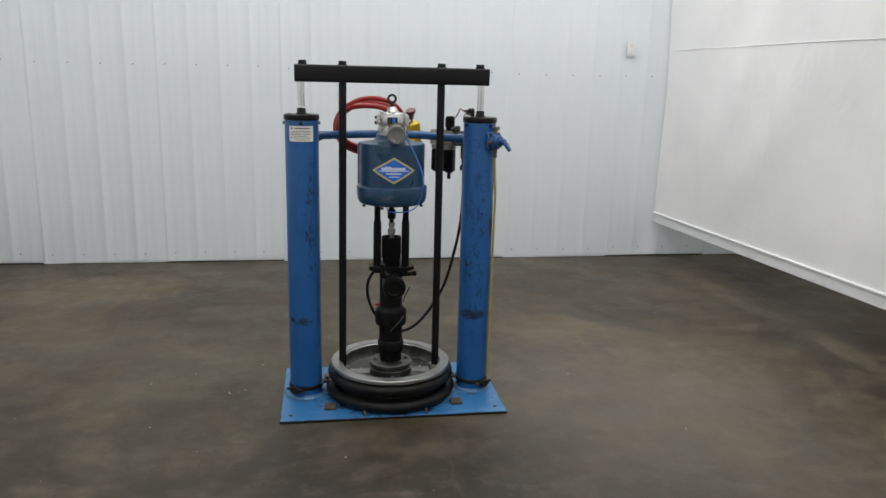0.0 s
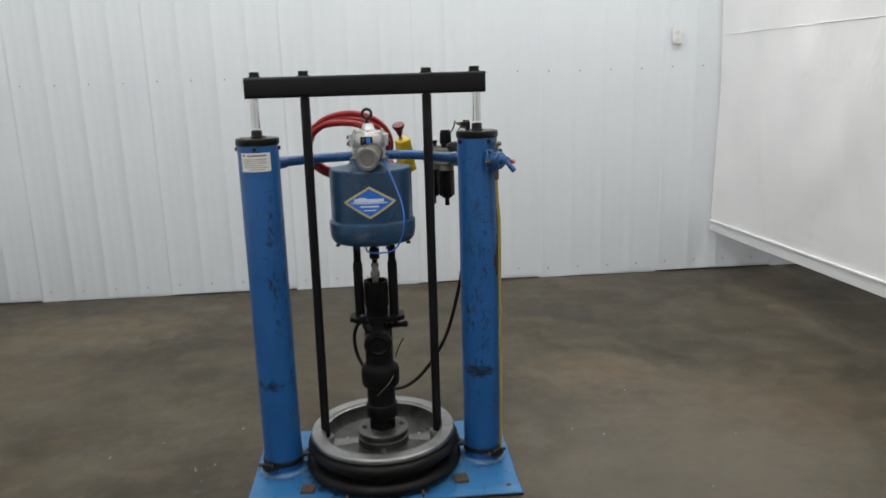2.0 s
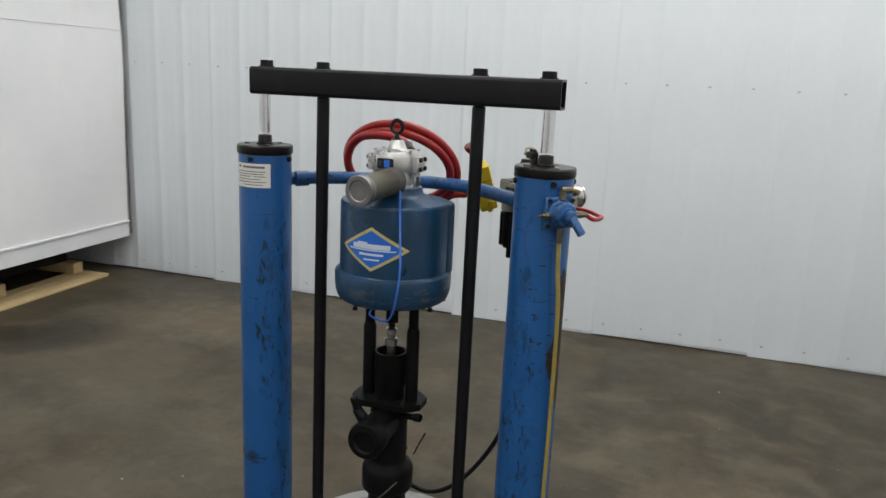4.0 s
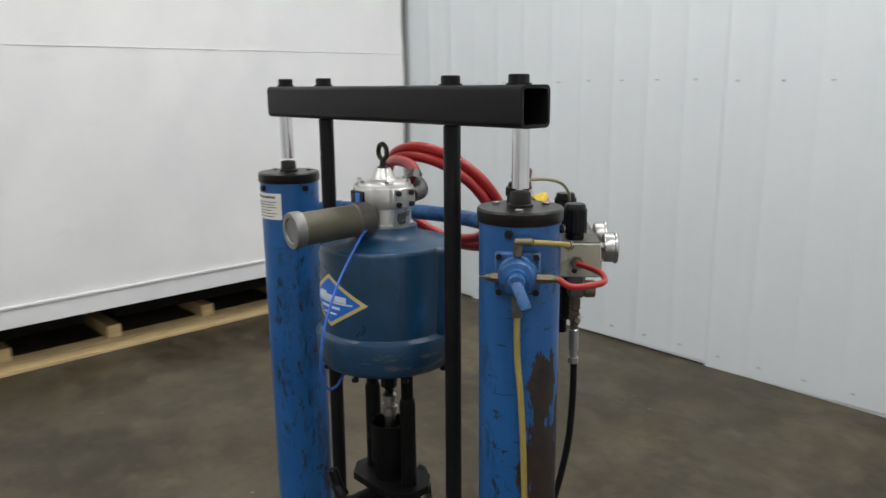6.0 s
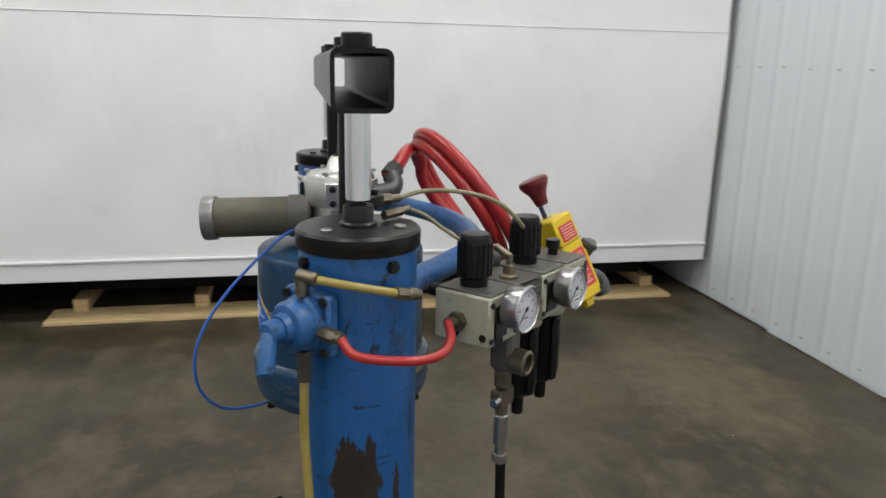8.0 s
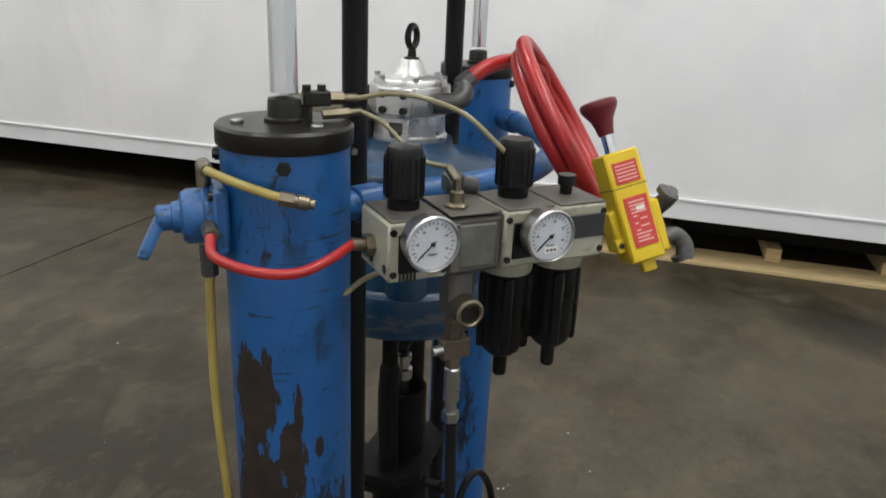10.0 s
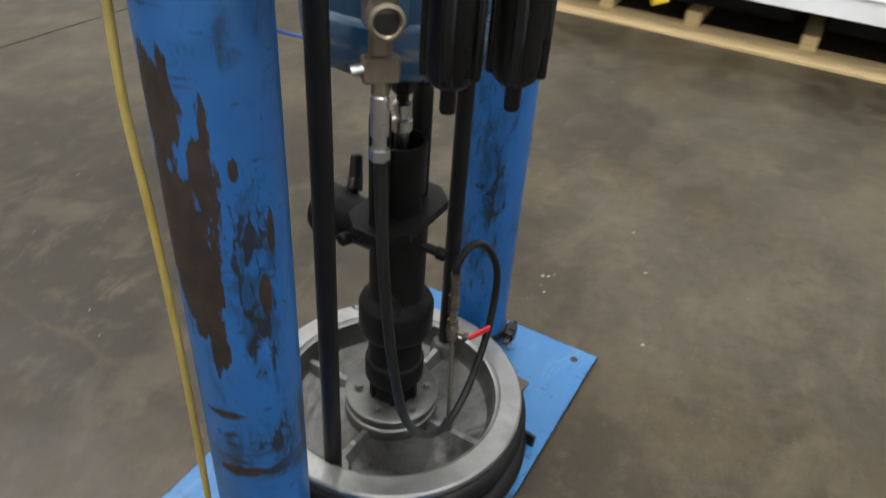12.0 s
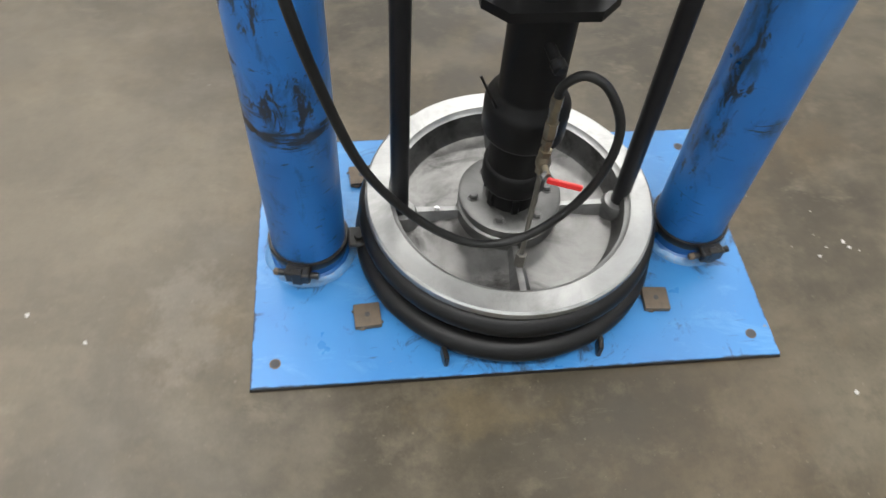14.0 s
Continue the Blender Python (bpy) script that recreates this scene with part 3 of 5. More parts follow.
def clad_panel():
    """One ribbed sheet: broad flats, narrow trapezoid ribs and faint stiffening beads."""
    line = [(0.0, 0.0)]
    for k in range(4):
        x = k * RIB
        line += [(x + 0.003, -0.001), (x + 0.011, -0.0042), (x + 0.022, -0.0042), (x + 0.036, -0.001)]
        for b in (0.10, 0.165):
            line += [(x + b - 0.012, -0.0005), (x + b, -0.0014), (x + b + 0.012, -0.0005)]
    line += [(PITCH + 0.002, -0.001)]
    bm = bmesh.new()
    heights = [0.0, 0.35, 0.9, 1.6, 2.6, 3.8, Z_ROOF]
    grid = [[bm.verts.new((x, y, z if z else 0.021 * max(0.0, math.floor(x / RIB + 0.02) / 4 + 0.3 * (x / RIB % 1.0) / 4))) for x, y in line] for z in heights]
    back = [[bm.verts.new((x, 0.004, z)) for x in (0.0, PITCH)] for z in (0.0, Z_ROOF)]
    for a, b in zip(grid, grid[1:]):
        for i in range(len(line) - 1):
            bm.faces.new((a[i], a[i + 1], b[i + 1], b[i]))
    bm.faces.new((back[0][0], back[1][0], back[1][1], back[0][1]))
    return bm


first_panel = first_screw = None
for i, lift in zip(range(-4, 6), (0.004, 0.012, 0.003, 0.010, 0.0, 0.008, 0.002, 0.011, 0.004, 0.006)):
    m = pose(-0.659 + i * PITCH, Y_BACK + 0.008 - 0.0006 * (i % 3), lift, 0, 0, 0)
    if first_panel is None:
        first_panel = part("panel", clad_panel(), SHEET, wall, smooth=25)
        first_panel.matrix_basis = m
        panel = first_panel
    else:
        panel = again(first_panel, wall, m)
    for k in range(4):
        for z in (0.075, 1.60):
            s = pose(k * RIB + 0.075, 0, z, 90, 0, 0)
            if first_screw is None:
                first_screw = part("screw", hexbolt(0.0065, 0.006, pose(0, 0, 0)), SCREW_GREY, panel)
                first_screw.matrix_basis = s
            else:
                again(first_screw, panel, s)

outlet = empty("wall_outlet", "white wall socket plate on the ribbed wall", "socket", at=(2.305, Y_BACK - 0.012, 1.835))
part("cover_plate", box((0.075, 0.012, 0.115), bevel=0.003), RAIL_WHITE, outlet)
for dz in (-0.027, 0.027):
    part("socket_face", box((0.032, 0.005, 0.028), pose(0, -0.0075, dz), 0.0015), PAPER, outlet)


def curtain(name, label, a, b, z_low, seam, seed, depth=0.012, rail=0.075):
    """A hanging vinyl sheet from a to b on plan, with its hem rail."""
    a, b = Vector((*a, 0)), Vector((*b, 0))
    run, length = (b - a).normalized(), (b - a).length
    out = Vector((-run.y, run.x, 0))
    thing = empty(name, label, "curtain", kind="structure")
    noise.seed_set(seed)

    def place(s, z, d=0.0):
        fold = 0.7 * noise.noise(Vector((s * 0.9, z * 0.3, seed))) + 0.45 * noise.noise(Vector((s * 2.6 + z * 1.5, z * 0.5, seed + 5))) + 0.16 * noise.noise(Vector((s * 6.0 - z * 2.0, z * 1.2, seed + 9)))
        pucker = 0.022 * noise.noise(Vector((s * 6.0, seed, 2.0))) * math.exp(-((z - seam) / 0.07) ** 2)
        hang = min(1.0, max(0.0, (z - z_low - rail - 0.015) / 0.5))
        return a + run * s + out * (d + depth * 1.6 * fold * hang + pucker) + Vector((0, 0, z))

    bm = bmesh.new()
    nz, ns = 56, int(length / 0.07)
    zs = [z_low + 0.05 + (Z_ROOF - 0.05 - z_low) * (i / nz) ** 1.25 for i in range(nz + 1)]
    grids = []
    for d in (0.0, -0.003):
        grids.append([[bm.verts.new(place(length * j / ns, z, d)) for j in range(ns + 1)] for z in zs])
    for g in grids:
        for r0, r1 in zip(g, g[1:]):
            for j in range(ns):
                bm.faces.new((r0[j], r0[j + 1], r1[j + 1], r1[j]))
    part("sheet", bm, VINYL, thing, smooth=80)
    mid = a + run * (length / 2)
    turn = math.degrees(math.atan2(run.y, run.x))
    part("hem_rail", box((length, 0.012, rail), pose(mid.x, mid.y, z_low + rail / 2, 0, 0, turn), 0.004), RAIL_WHITE, thing, "white hem strip")
    part("hem_batten", box((length, 0.034, 0.016), pose(mid.x, mid.y, z_low + rail + 0.009, 0, 0, turn), 0.005, seg=2), RAIL_WHITE, thing, "white clamping batten")
    bm = bmesh.new()
    for i in range(ns):
        tube_a, tube_b = place(length * i / ns, seam, 0.002), place(length * (i + 1) / ns, seam, 0.002)
        tube([tube_a, tube_b], 0.0028, 5, 1, bm, smooth=False)
    part("weld_seam", bm, VINYL, thing)
    return thing


curtain("curtain_left", "white vinyl strip curtain hung above a skid", (-3.315, 2.735), (-3.13, -6.9), 0.278, 1.83, 3, 0.030, 0.112)
curtain("curtain_right", "white creased vinyl curtain with a hem rail", (3.30, -6.9), (2.63, 2.735), 0.330, 1.83, 8, 0.034)
tagged(part("curtain_pole", cyl((-3.299, 2.742, 0.30), (-3.299, 2.742, Z_ROOF - 0.01), 0.006), GREY_CAST), "thin grey vertical curtain pole", "pole", kind="structure")


def pallet(y0, y1, stringers):
    mid = (y0 + y1) / 2
    thing = empty("skid", "raw pine skid with timber blocks lying on the floor", "pallet", at=(-3.288, mid, 0))
    thing.rotation_euler.z = radians(1.4)
    for w, x in ((0.145, -0.0725), (0.125, -0.211), (0.14, -1.12)):
        part("deck_board", box((w, y1 - y0, 0.022), pose(x, 0, 0.011), 0.002), WOOD, thing, smooth=0)
    for y in stringers:
        part("stringer", box((1.02, 0.089, 0.084), pose(-0.70, y - mid, 0.022 + 0.042, 0, 0, 0.6), 0.004), WOOD, thing, smooth=0)


# added lumpy black block; keeps the gap under the left curtain dark
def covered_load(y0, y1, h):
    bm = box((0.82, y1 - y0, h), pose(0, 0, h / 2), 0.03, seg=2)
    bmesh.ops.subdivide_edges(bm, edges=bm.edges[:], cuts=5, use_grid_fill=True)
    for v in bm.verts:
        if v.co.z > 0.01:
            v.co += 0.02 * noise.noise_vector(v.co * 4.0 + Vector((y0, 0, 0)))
    ob = part("covered_load", bm, SHADE_BLACK, None, smooth=60, loc=(-4.02, (y0 + y1) / 2, 0.1065))
    tagged(ob, "added black block that darkens the space behind the curtain", "load", "covered loads")


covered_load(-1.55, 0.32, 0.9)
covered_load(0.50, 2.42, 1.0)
pallet(-1.62, 2.52, (-1.45, -0.72, -0.20, 0.44, 1.08, 1.72, 2.42))

for x, y in LAMP_PLACES:
    lamp = empty("ceiling_light", "long white hall lamp under the roof", "lamp", "ceiling lights", at=(x, y, Z_ROOF - 0.25))
    part("housing", box((1.5, 0.34, 0.06), pose(0, 0, 0.05), 0.01), RAIL_WHITE, lamp)
    part("diffuser", box((1.44, 0.28, 0.02), pose(0, 0, 0.012), 0.004), LAMP_FACE, lamp)
    part("hanger", cyl((0, 0, 0.08), (0, 0, 0.25), 0.008, n=8), GREY_CAST, lamp)
    light = bpy.data.lights.new("hall_lamp", "AREA")
    light.shape, light.size, light.size_y, light.energy, light.color = "RECTANGLE", 1.44, 0.28, LAMP_WATTS, (1.0, 0.985, 0.965)
    lo = new("light", light)
    lo.location = (0, 0, -0.005)
    lo.parent = lamp

# ---- the ram pump ----
pump = empty("drum_pump", "blue twin-post ram pump with black crossbar, standing on concrete", "machine")

# base plate
T = 0.0125
bm = box((1.060, 0.642, T), pose(0, -0.001, T / 2), 0.0015)
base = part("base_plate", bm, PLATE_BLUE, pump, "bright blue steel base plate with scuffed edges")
part("plate_edge", box((1.062, 0.0015, 0.010), pose(0, -0.3227, 0.0055)), BLACK_CAP, base, smooth=0)
part("plate_edge", box((1.062, 0.0015, 0.010), pose(0, 0.3207, 0.0055)), BLACK_CAP, base, smooth=0)
for sx in (-1, 1):
    for y in (-0.262, 0.270):
        part("hole_rim", cyl((0.484 * sx, y, T - 0.002), (0.484 * sx, y, T + 0.0006), 0.0112, n=18), RUSTY, base)
        part("bolt_hole", cyl((0.484 * sx, y, T - 0.002), (0.484 * sx, y, T + 0.0010), 0.0090, n=16), DIAL_INK, base)
    for y in (-0.20, 0.178):
        m = pose(0.302 * sx, y, T + 0.007, 0, 0, 4 * sx)
        pad = part("stop_pad", box((0.054, 0.054, 0.014), m, 0.003, seg=2), RUSTY, base, "rusty square stop pad")
        part("pad_hole", cyl((0.302 * sx, y, T + 0.0135), (0.302 * sx, y, T + 0.0148), 0.0055, n=12), DIAL_INK, base)
        for px, py, pr in ((-0.025, 0.016, 0.0042), (0.012, 0.0265, 0.0045), (0.026, -0.016, 0.0036), (0.016, 0.0255, 0.004)):
            bm = bmesh.new()
            bmesh.ops.create_icosphere(bm, subdivisions=2, radius=pr)
            bm.transform(m @ pose(px, py, -0.003) @ Matrix.Diagonal((1.5, 1.0, 0.8, 1)))
            part("tack_weld", bm, RUSTY, base)
    part("gusset", box((0.010, 0.030, 0.035), pose(0.155 * sx, 0.285, T + 0.017, 0, 0, 10 * sx), 0.002), BLACK_CAP, base)
    part("gusset", box((0.010, 0.030, 0.022), pose(0.145 * sx, -0.295, T + 0.011), 0.002), RUSTY, base)

# columns
CX, CR, CTOP = 0.417, 0.0768, 1.351
for sx in (-1, 1):
    right = sx > 0
    bm = lathe(bmesh.new(), [(0, T), (CR + 0.012, T), (CR + 0.010, T + 0.006), (CR, T + 0.013), (CR, CTOP), (0, CTOP)], n=64)
    col = part("column", bm, COLUMN_BARE if right else COLUMN_BLUE, pump,
               "blue column with large bare brown patches" if right else "blue column with a white label", loc=(CX * sx, 0, 0))
    bm = lathe(bmesh.new(), [(0, CTOP), (CR + 0.002, CTOP), (CR + 0.0042, CTOP + 0.003), (CR + 0.0042, CTOP + 0.022), (CR + 0.001, CTOP + 0.0255), (0.03, CTOP + 0.0255), (0.0, CTOP + 0.0255)], n=64)
    part("cap", bm, BLACK_CAP, col, "worn black steel end cap")
    bush = lathe(bmesh.new(), [(0.0, CTOP + 0.025), (0.0245, CTOP + 0.025), (0.0245, CTOP + 0.030), (0.0205, CTOP + 0.032), (0.0195, CTOP + 0.050), (0.0185, CTOP + 0.053), (0, CTOP + 0.056)], n=28)
    part("bushing", bush, BLACK_CAP, col)
    part("ram_rod", cyl((0, 0, CTOP + 0.06), (0, 0, 1.525), 0.0162, n=40), CHROME, col, "chromed ram rod")
    for k in range(4):
        a = radians(-90 + 90 * k + (28 if right else 0))
        m = aim(((CR - 0.001) * math.cos(a), (CR - 0.001) * math.sin(a), CTOP - 0.013), (math.cos(a), math.sin(a), 0))
        part("cap_screw", hexbolt(0.0085, 0.009, m), BLACK_CAP, col)
    for k in range(3):
        a = radians(70 + 120 * k)
        part("set_screw", cyl((0.055 * math.cos(a), 0.055 * math.sin(a), CTOP + 0.025), (0.055 * math.cos(a), 0.055 * math.sin(a), CTOP + 0.0295), 0.0075, n=12, bevel=0.001), STEEL if right else MALLEABLE, col)
    bm = lathe(bmesh.new(), [(CR + 0.004, T - 0.001), (CR + 0.020, T - 0.001), (CR + 0.0185, T + 0.003), (CR + 0.014, T + 0.0075), (CR + 0.007, T + 0.011)], n=90, close=True)
    for v in bm.verts:
        v.co += 0.0022 * noise.noise_vector(v.co * 55.0 + Vector((sx, 0, 0)))
    part("weld_bead", bm, WELD, col, "scaly weld bead at the foot")
    # clamp band at the foot
    band = lathe(bmesh.new(), [(CR + 0.0005, 0.052), (CR + 0.006, 0.052), (CR + 0.0075, 0.056), (CR + 0.0075, 0.068), (CR + 0.006, 0.072), (CR + 0.0005, 0.072)], n=56, close=True)
    clamp = part("clamp_band", band, BLACK_CAP, col, "greasy black clamp band")
    for a in ((78, -60) if right else (100, -120)):
        ar = radians(a)
        m = pose(0.097 * math.cos(ar), 0.097 * math.sin(ar), 0.062, 0, 0, a)
        bm = box((0.028, 0.052, 0.030), m, 0.004)
        box((0.016, 0.022, 0.038), pose(0.106 * math.cos(ar), 0.104 * math.sin(ar), 0.062, 0, 0, a), 0.002, bm)
        cyl(m @ Vector((0, -0.042, 0)), m @ Vector((0, 0.042, 0)), 0.0075, n=10, bm=bm)
        blk = part("clamp_block", bm, BLACK_CAP, col)
        part("clamp_bolt", hexbolt(0.0085, 0.010, aim(m @ Vector((0, -0.040, 0)), m.to_3x3() @ Vector((0, -1, 0)))), RUSTY, blk)
    bm = box((0.045, 0.050, 0.012), pose(-0.105 * sx, 0.012, 0.066), 0.003)
    box((0.012, 0.050, 0.045), pose(-0.124 * sx, 0.012, 0.050), 0.003, bm)
    cyl((-0.105 * sx, 0.018, 0.07), (-0.105 * sx, 0.018, 0.082), 0.009, n=6, bm=bm)
    part("foot_bracket", bm, BLACK_CAP, col)
    if not right:
        lab = part("label", wrapped(CR, -133, -48, 1.257, 1.326, 16, lift=0.0012), PAPER, col, "aged white data label with small print")
        for r, (zz, a0, a1, h) in enumerate(((1.316, -112, -60, 0.006), (1.303, -126, -58, 0.0022), (1.296, -126, -62, 0.0022), (1.289, -126, -90, 0.0022),
                                             (1.289, -84, -58, 0.0022), (1.281, -126, -70, 0.0022), (1.273, -126, -58, 0.0022), (1.265, -110, -64, 0.0022))):
            part("print_bar", wrapped(CR, a0, a1, zz - h / 2, zz + h / 2, 12, lift=0.0019), INK, lab)
        part("print_mark", wrapped(CR, -128, -118, 1.311, 1.322, 4, lift=0.0019, top=lambda s: 1.3165 + 0.0055 * (1 - abs(2 * s - 1)), bottom=lambda s: 1.3165 - 0.0055 * (1 - abs(2 * s - 1))), INK, lab)

# crossbar: open square tube
def rounded(w, h, r, n=4):
    pts = []
    for cx, cy, a in ((w / 2 - r, h / 2 - r, 0), (-w / 2 + r, h / 2 - r, 90), (-w / 2 + r, -h / 2 + r, 180), (w / 2 - r, -h / 2 + r, 270)):
        for k in range(n + 1):
            t = radians(a + 90 * k / n)
            pts.append((cx + r * math.cos(t), cy + r * math.sin(t)))
    return pts


bm = bmesh.new()
loops = []
for x in (-0.445, 0.449):
    for inset in (0.0, 0.006):
        w = 0.077 - 2 * inset
        loops.append([bm.verts.new((x, 0.0035 + p, 1.5595 + q)) for p, q in rounded(w, w, 0.011 - inset * 0.7)])
for a, b in ((0, 2), (1, 3), (0, 1), (2, 3)):
    for i in range(len(loops[0])):
        j = (i + 1) % len(loops[0])
        bm.faces.new((loops[a][i], loops[a][j], loops[b][j], loops[b][i]))
bar = part("crossbar", bm, BLACK_PAINT, pump, "satin black square steel crossbar with open ends")
for x, r in ((-0.409, 0.0185), (-0.2295, 0.0185), (0.2275, 0.0195), (0.410, 0.0195)):
    part("hex_bolt", cyl((x, 0.0, 1.597), (x, 0.0, 1.617), r, n=20, bevel=0.002), BLACK_PAINT, bar)
    part("washer", cyl((x, 0.0, 1.5975), (x, 0.0, 1.601), r + 0.004, n=24), BLACK_PAINT, bar)

# hanger rods down to the follower
FY = -0.006
for x0, x1 in ((-0.2295, -0.2375), (0.2275, 0.2255)):
    part("hanger_rod", cyl((x1, 0.0, 0.134), (x0, 0.003, 1.521), 0.0180, 0.0180, n=24, bevel=0.004), BLACK_PAINT, pump, "long black hanger rod")

# follower plate
RIM_Z = 0.176
F = pose(0.0, FY, 0)
prof = [(0.0, 0.112), (0.090, 0.112), (0.195, 0.105), (0.222, 0.110), (0.232, 0.124), (0.237, RIM_Z - 0.010), (0.243, RIM_Z - 0.007), (0.247, RIM_Z),
        (0.290, RIM_Z), (0.2945, RIM_Z - 0.004), (0.2945, 0.158), (0.265, 0.154), (0.265, 0.03), (0.0, 0.03)]
dish = lathe(bmesh.new(), [p for p in prof if p[0] <= 0.2375 and p[1] > 0.1], n=72)
follower = part("follower_plate", dish, FOLLOWER_DISH, pump, "round cast aluminium follower plate smeared with grease", loc=(0, FY, 0))
part("rim", lathe(bmesh.new(), prof[5:], n=96), FOLLOWER_RIM, follower, "bright machined aluminium rim")
for z, R in ((0.124, 0.2800), (0.046, 0.2900)):
    prof_r = [(0.262, z - 0.014)] + [(R + 0.030 * math.cos(radians(a)), z + 0.0265 * math.sin(radians(a))) for a in range(-110, 111, 20)] + [(0.262, z + 0.014)]
    part("wiper_ring", lathe(bmesh.new(), prof_r, n=96, close=True), RUBBER, follower, "black rubber wiper ring")
# ring added over the aluminium core to darken the gap between the wipers
part("seal_core", lathe(bmesh.new(), [(0.240, 0.028), (0.2685, 0.028), (0.2685, 0.1535), (0.240, 0.1535)], n=72, close=True), BLACK_CAP, follower)
for k in range(4):
    a = 90 * k
    ar = radians(a)
    bm = bmesh.new()
    m = pose(0, 0, 0, 0, 0, a)
    pts = [(0.085, -0.007), (0.237, -0.0095), (0.237, 0.0095), (0.085, 0.007)]
    lo = [bm.verts.new(m @ Vector((x, y * 2.3, 0.1045))) for x, y in pts]
    hi = [bm.verts.new(m @ Vector((x, y * 0.75, 0.126 if x < 0.2 else 0.129))) for x, y in pts]
    bm.faces.new(hi)
    for i in range(4):
        bm.faces.new((lo[i], lo[(i + 1) % 4], hi[(i + 1) % 4], hi[i]))
    part("rib", bm, RIB_ALLOY, follower)
for x in (-0.2375, 0.2255):
    bm = lathe(bmesh.new(), [(0, 0.105), (0.038, 0.105), (0.032, 0.132), (0.028, 0.139), (0, 0.139)], pose(x * 0.985, 0.008, 0), 24)
    part("rod_boss", bm, RIB_ALLOY, follower)
for k in range(4):
    a = radians(90 * k)
    part("dish_bolt", hexbolt(0.006, 0.008, pose(0.148 * math.cos(a), 0.148 * math.sin(a), 0.124)), STEEL, follower)
bm = lathe(bmesh.new(), [(0.0, 0.10), (0.107, 0.10), (0.104, 0.124), (0.105, 0.140), (0.100, 0.143), (0.100, 0.151), (0.104, 0.153), (0.105, 0.169), (0.099, 0.173), (0.045, 0.173), (0.045, 0.16), (0, 0.16)], n=56)
hub = part("hub_flange", bm, HUB_ALLOY, follower, "round aluminium hub flange")
for k in range(6):
    a = radians(5 + 60 * k)
    p = (0.077 * math.cos(a), 0.077 * math.sin(a) + 0.004, 0.1725)
    bm = hexbolt(0.0095, 0.010, pose(*p))
    cyl(p, (p[0], p[1], 0.1745), 0.0125, n=16, bm=bm)
    part("flange_bolt", bm, MALLEABLE, follower)

# pump tube
def turned(name, profile, material, label="", parent=pump, n=40, at=(0, 0, 0)):
    return part(name, lathe(bmesh.new(), profile, pose(*at), n), material, parent, label)


tube_body = turned("pump_tube", [(0, 0.165), (0.050, 0.165), (0.050, 0.215), (0.061, 0.222), (0.064, 0.228), (0.064, 0.272), (0.061, 0.278), (0.0575, 0.280), (0.0575, 0.352), (0.0745, 0.362),
                                 (0.0775, 0.370), (0.0775, 0.428), (0.072, 0.440), (0.058, 0.452), (0.056, 0.46), (0.056, 0.642), (0.0, 0.642)], BLACK_PUMP, "greasy black cast pump tube")
for k in range(6):
    a = radians(30 + 60 * k)
    part("slot_lug", box((0.010, 0.014, 0.040), pose(0.052 * math.cos(a), 0.052 * math.sin(a), 0.193, 0, 0, 30 + 60 * k), 0.002), BLACK_PUMP, tube_body)
bm = lathe(bmesh.new(), [(0, -0.02), (0.046, -0.02), (0.048, 0.10), (0.053, 0.108), (0.054, 0.158), (0.050, 0.166), (0.034, 0.168), (0.030, 0.162), (0, 0.162)], aim((0, -0.015, 0.590), (0.0, -1, 0)), 36)
part("outlet_nose", bm, BLACK_PUMP, tube_body, "black side outlet")
bm = cyl((-0.030, -0.125, 0.632), (-0.048, -0.133, 0.664), 0.017, 0.014, n=18, bevel=0.003)
cyl((-0.040, -0.129, 0.650), (-0.056, -0.137, 0.700), 0.0135, 0.012, n=14, bevel=0.004, bm=bm)
part("bleed_plug", bm, BLACK_PLASTIC, tube_body)
for p, q in (((0.045, -0.03, 0.615), (0.118, -0.050, 0.628)), ((0.0, 0.045, 0.590), (-0.014, 0.100, 0.575))):
    bm = cyl(p, q, 0.0095, n=14, bevel=0.003)
    d = (Vector(q) - Vector(p)).normalized()
    cyl(Vector(q) - d * 0.022, q, 0.0125, n=14, bevel=0.003, bm=bm)
    part("side_stud", bm, BLACK_PUMP, tube_body)
part("zip_tie_tail", tube([(0.055, -0.060, 0.415), (0.03, -0.088, 0.39), (-0.012, -0.086, 0.345)], 0.0022, 6), GREY_CAST, tube_body)
part("zip_tie_tail", tube([(0.066, 0.046, 0.455), (0.080, 0.060, 0.49), (0.100, 0.052, 0.53)], 0.0025, 6), BLACK_PLASTIC, tube_body)

pts = [(-0.108, -0.028), (-0.070, -0.066), (0.070, -0.066), (0.108, -0.028), (0.108, 0.028), (0.070, 0.066), (-0.070, 0.066), (-0.108, 0.028)]
yoke = part("yoke_plate", prism(pts, 0.640, 0.658, pose(0, 0, 0, 0, 0, 0)), BLACK_PUMP, pump, "black clipped-corner yoke plate", smooth=20)
for sx in (-1, 1):
    bm = lathe(bmesh.new(), [(0, 0.622), (0.016, 0.622), (0.016, 0.640), (0.019, 0.658), (0.019, 0.868), (0.0165, 0.878), (0.0145, 0.880), (0.0145, 0.972), (0, 0.972)], pose(0.068 * sx, 0, 0), 24)
    part("tie_rod", bm, BLACK_PUMP, pump, "black stepped tie rod")
cup = turned("packing_cup", [(0, 0.655), (0.043, 0.655), (0.043, 0.690), (0.0475, 0.698), (0.0475, 0.800), (0.0415, 0.800), (0.0415, 0.765), (0, 0.765)], BLACK_PUMP, "black open packing cup")
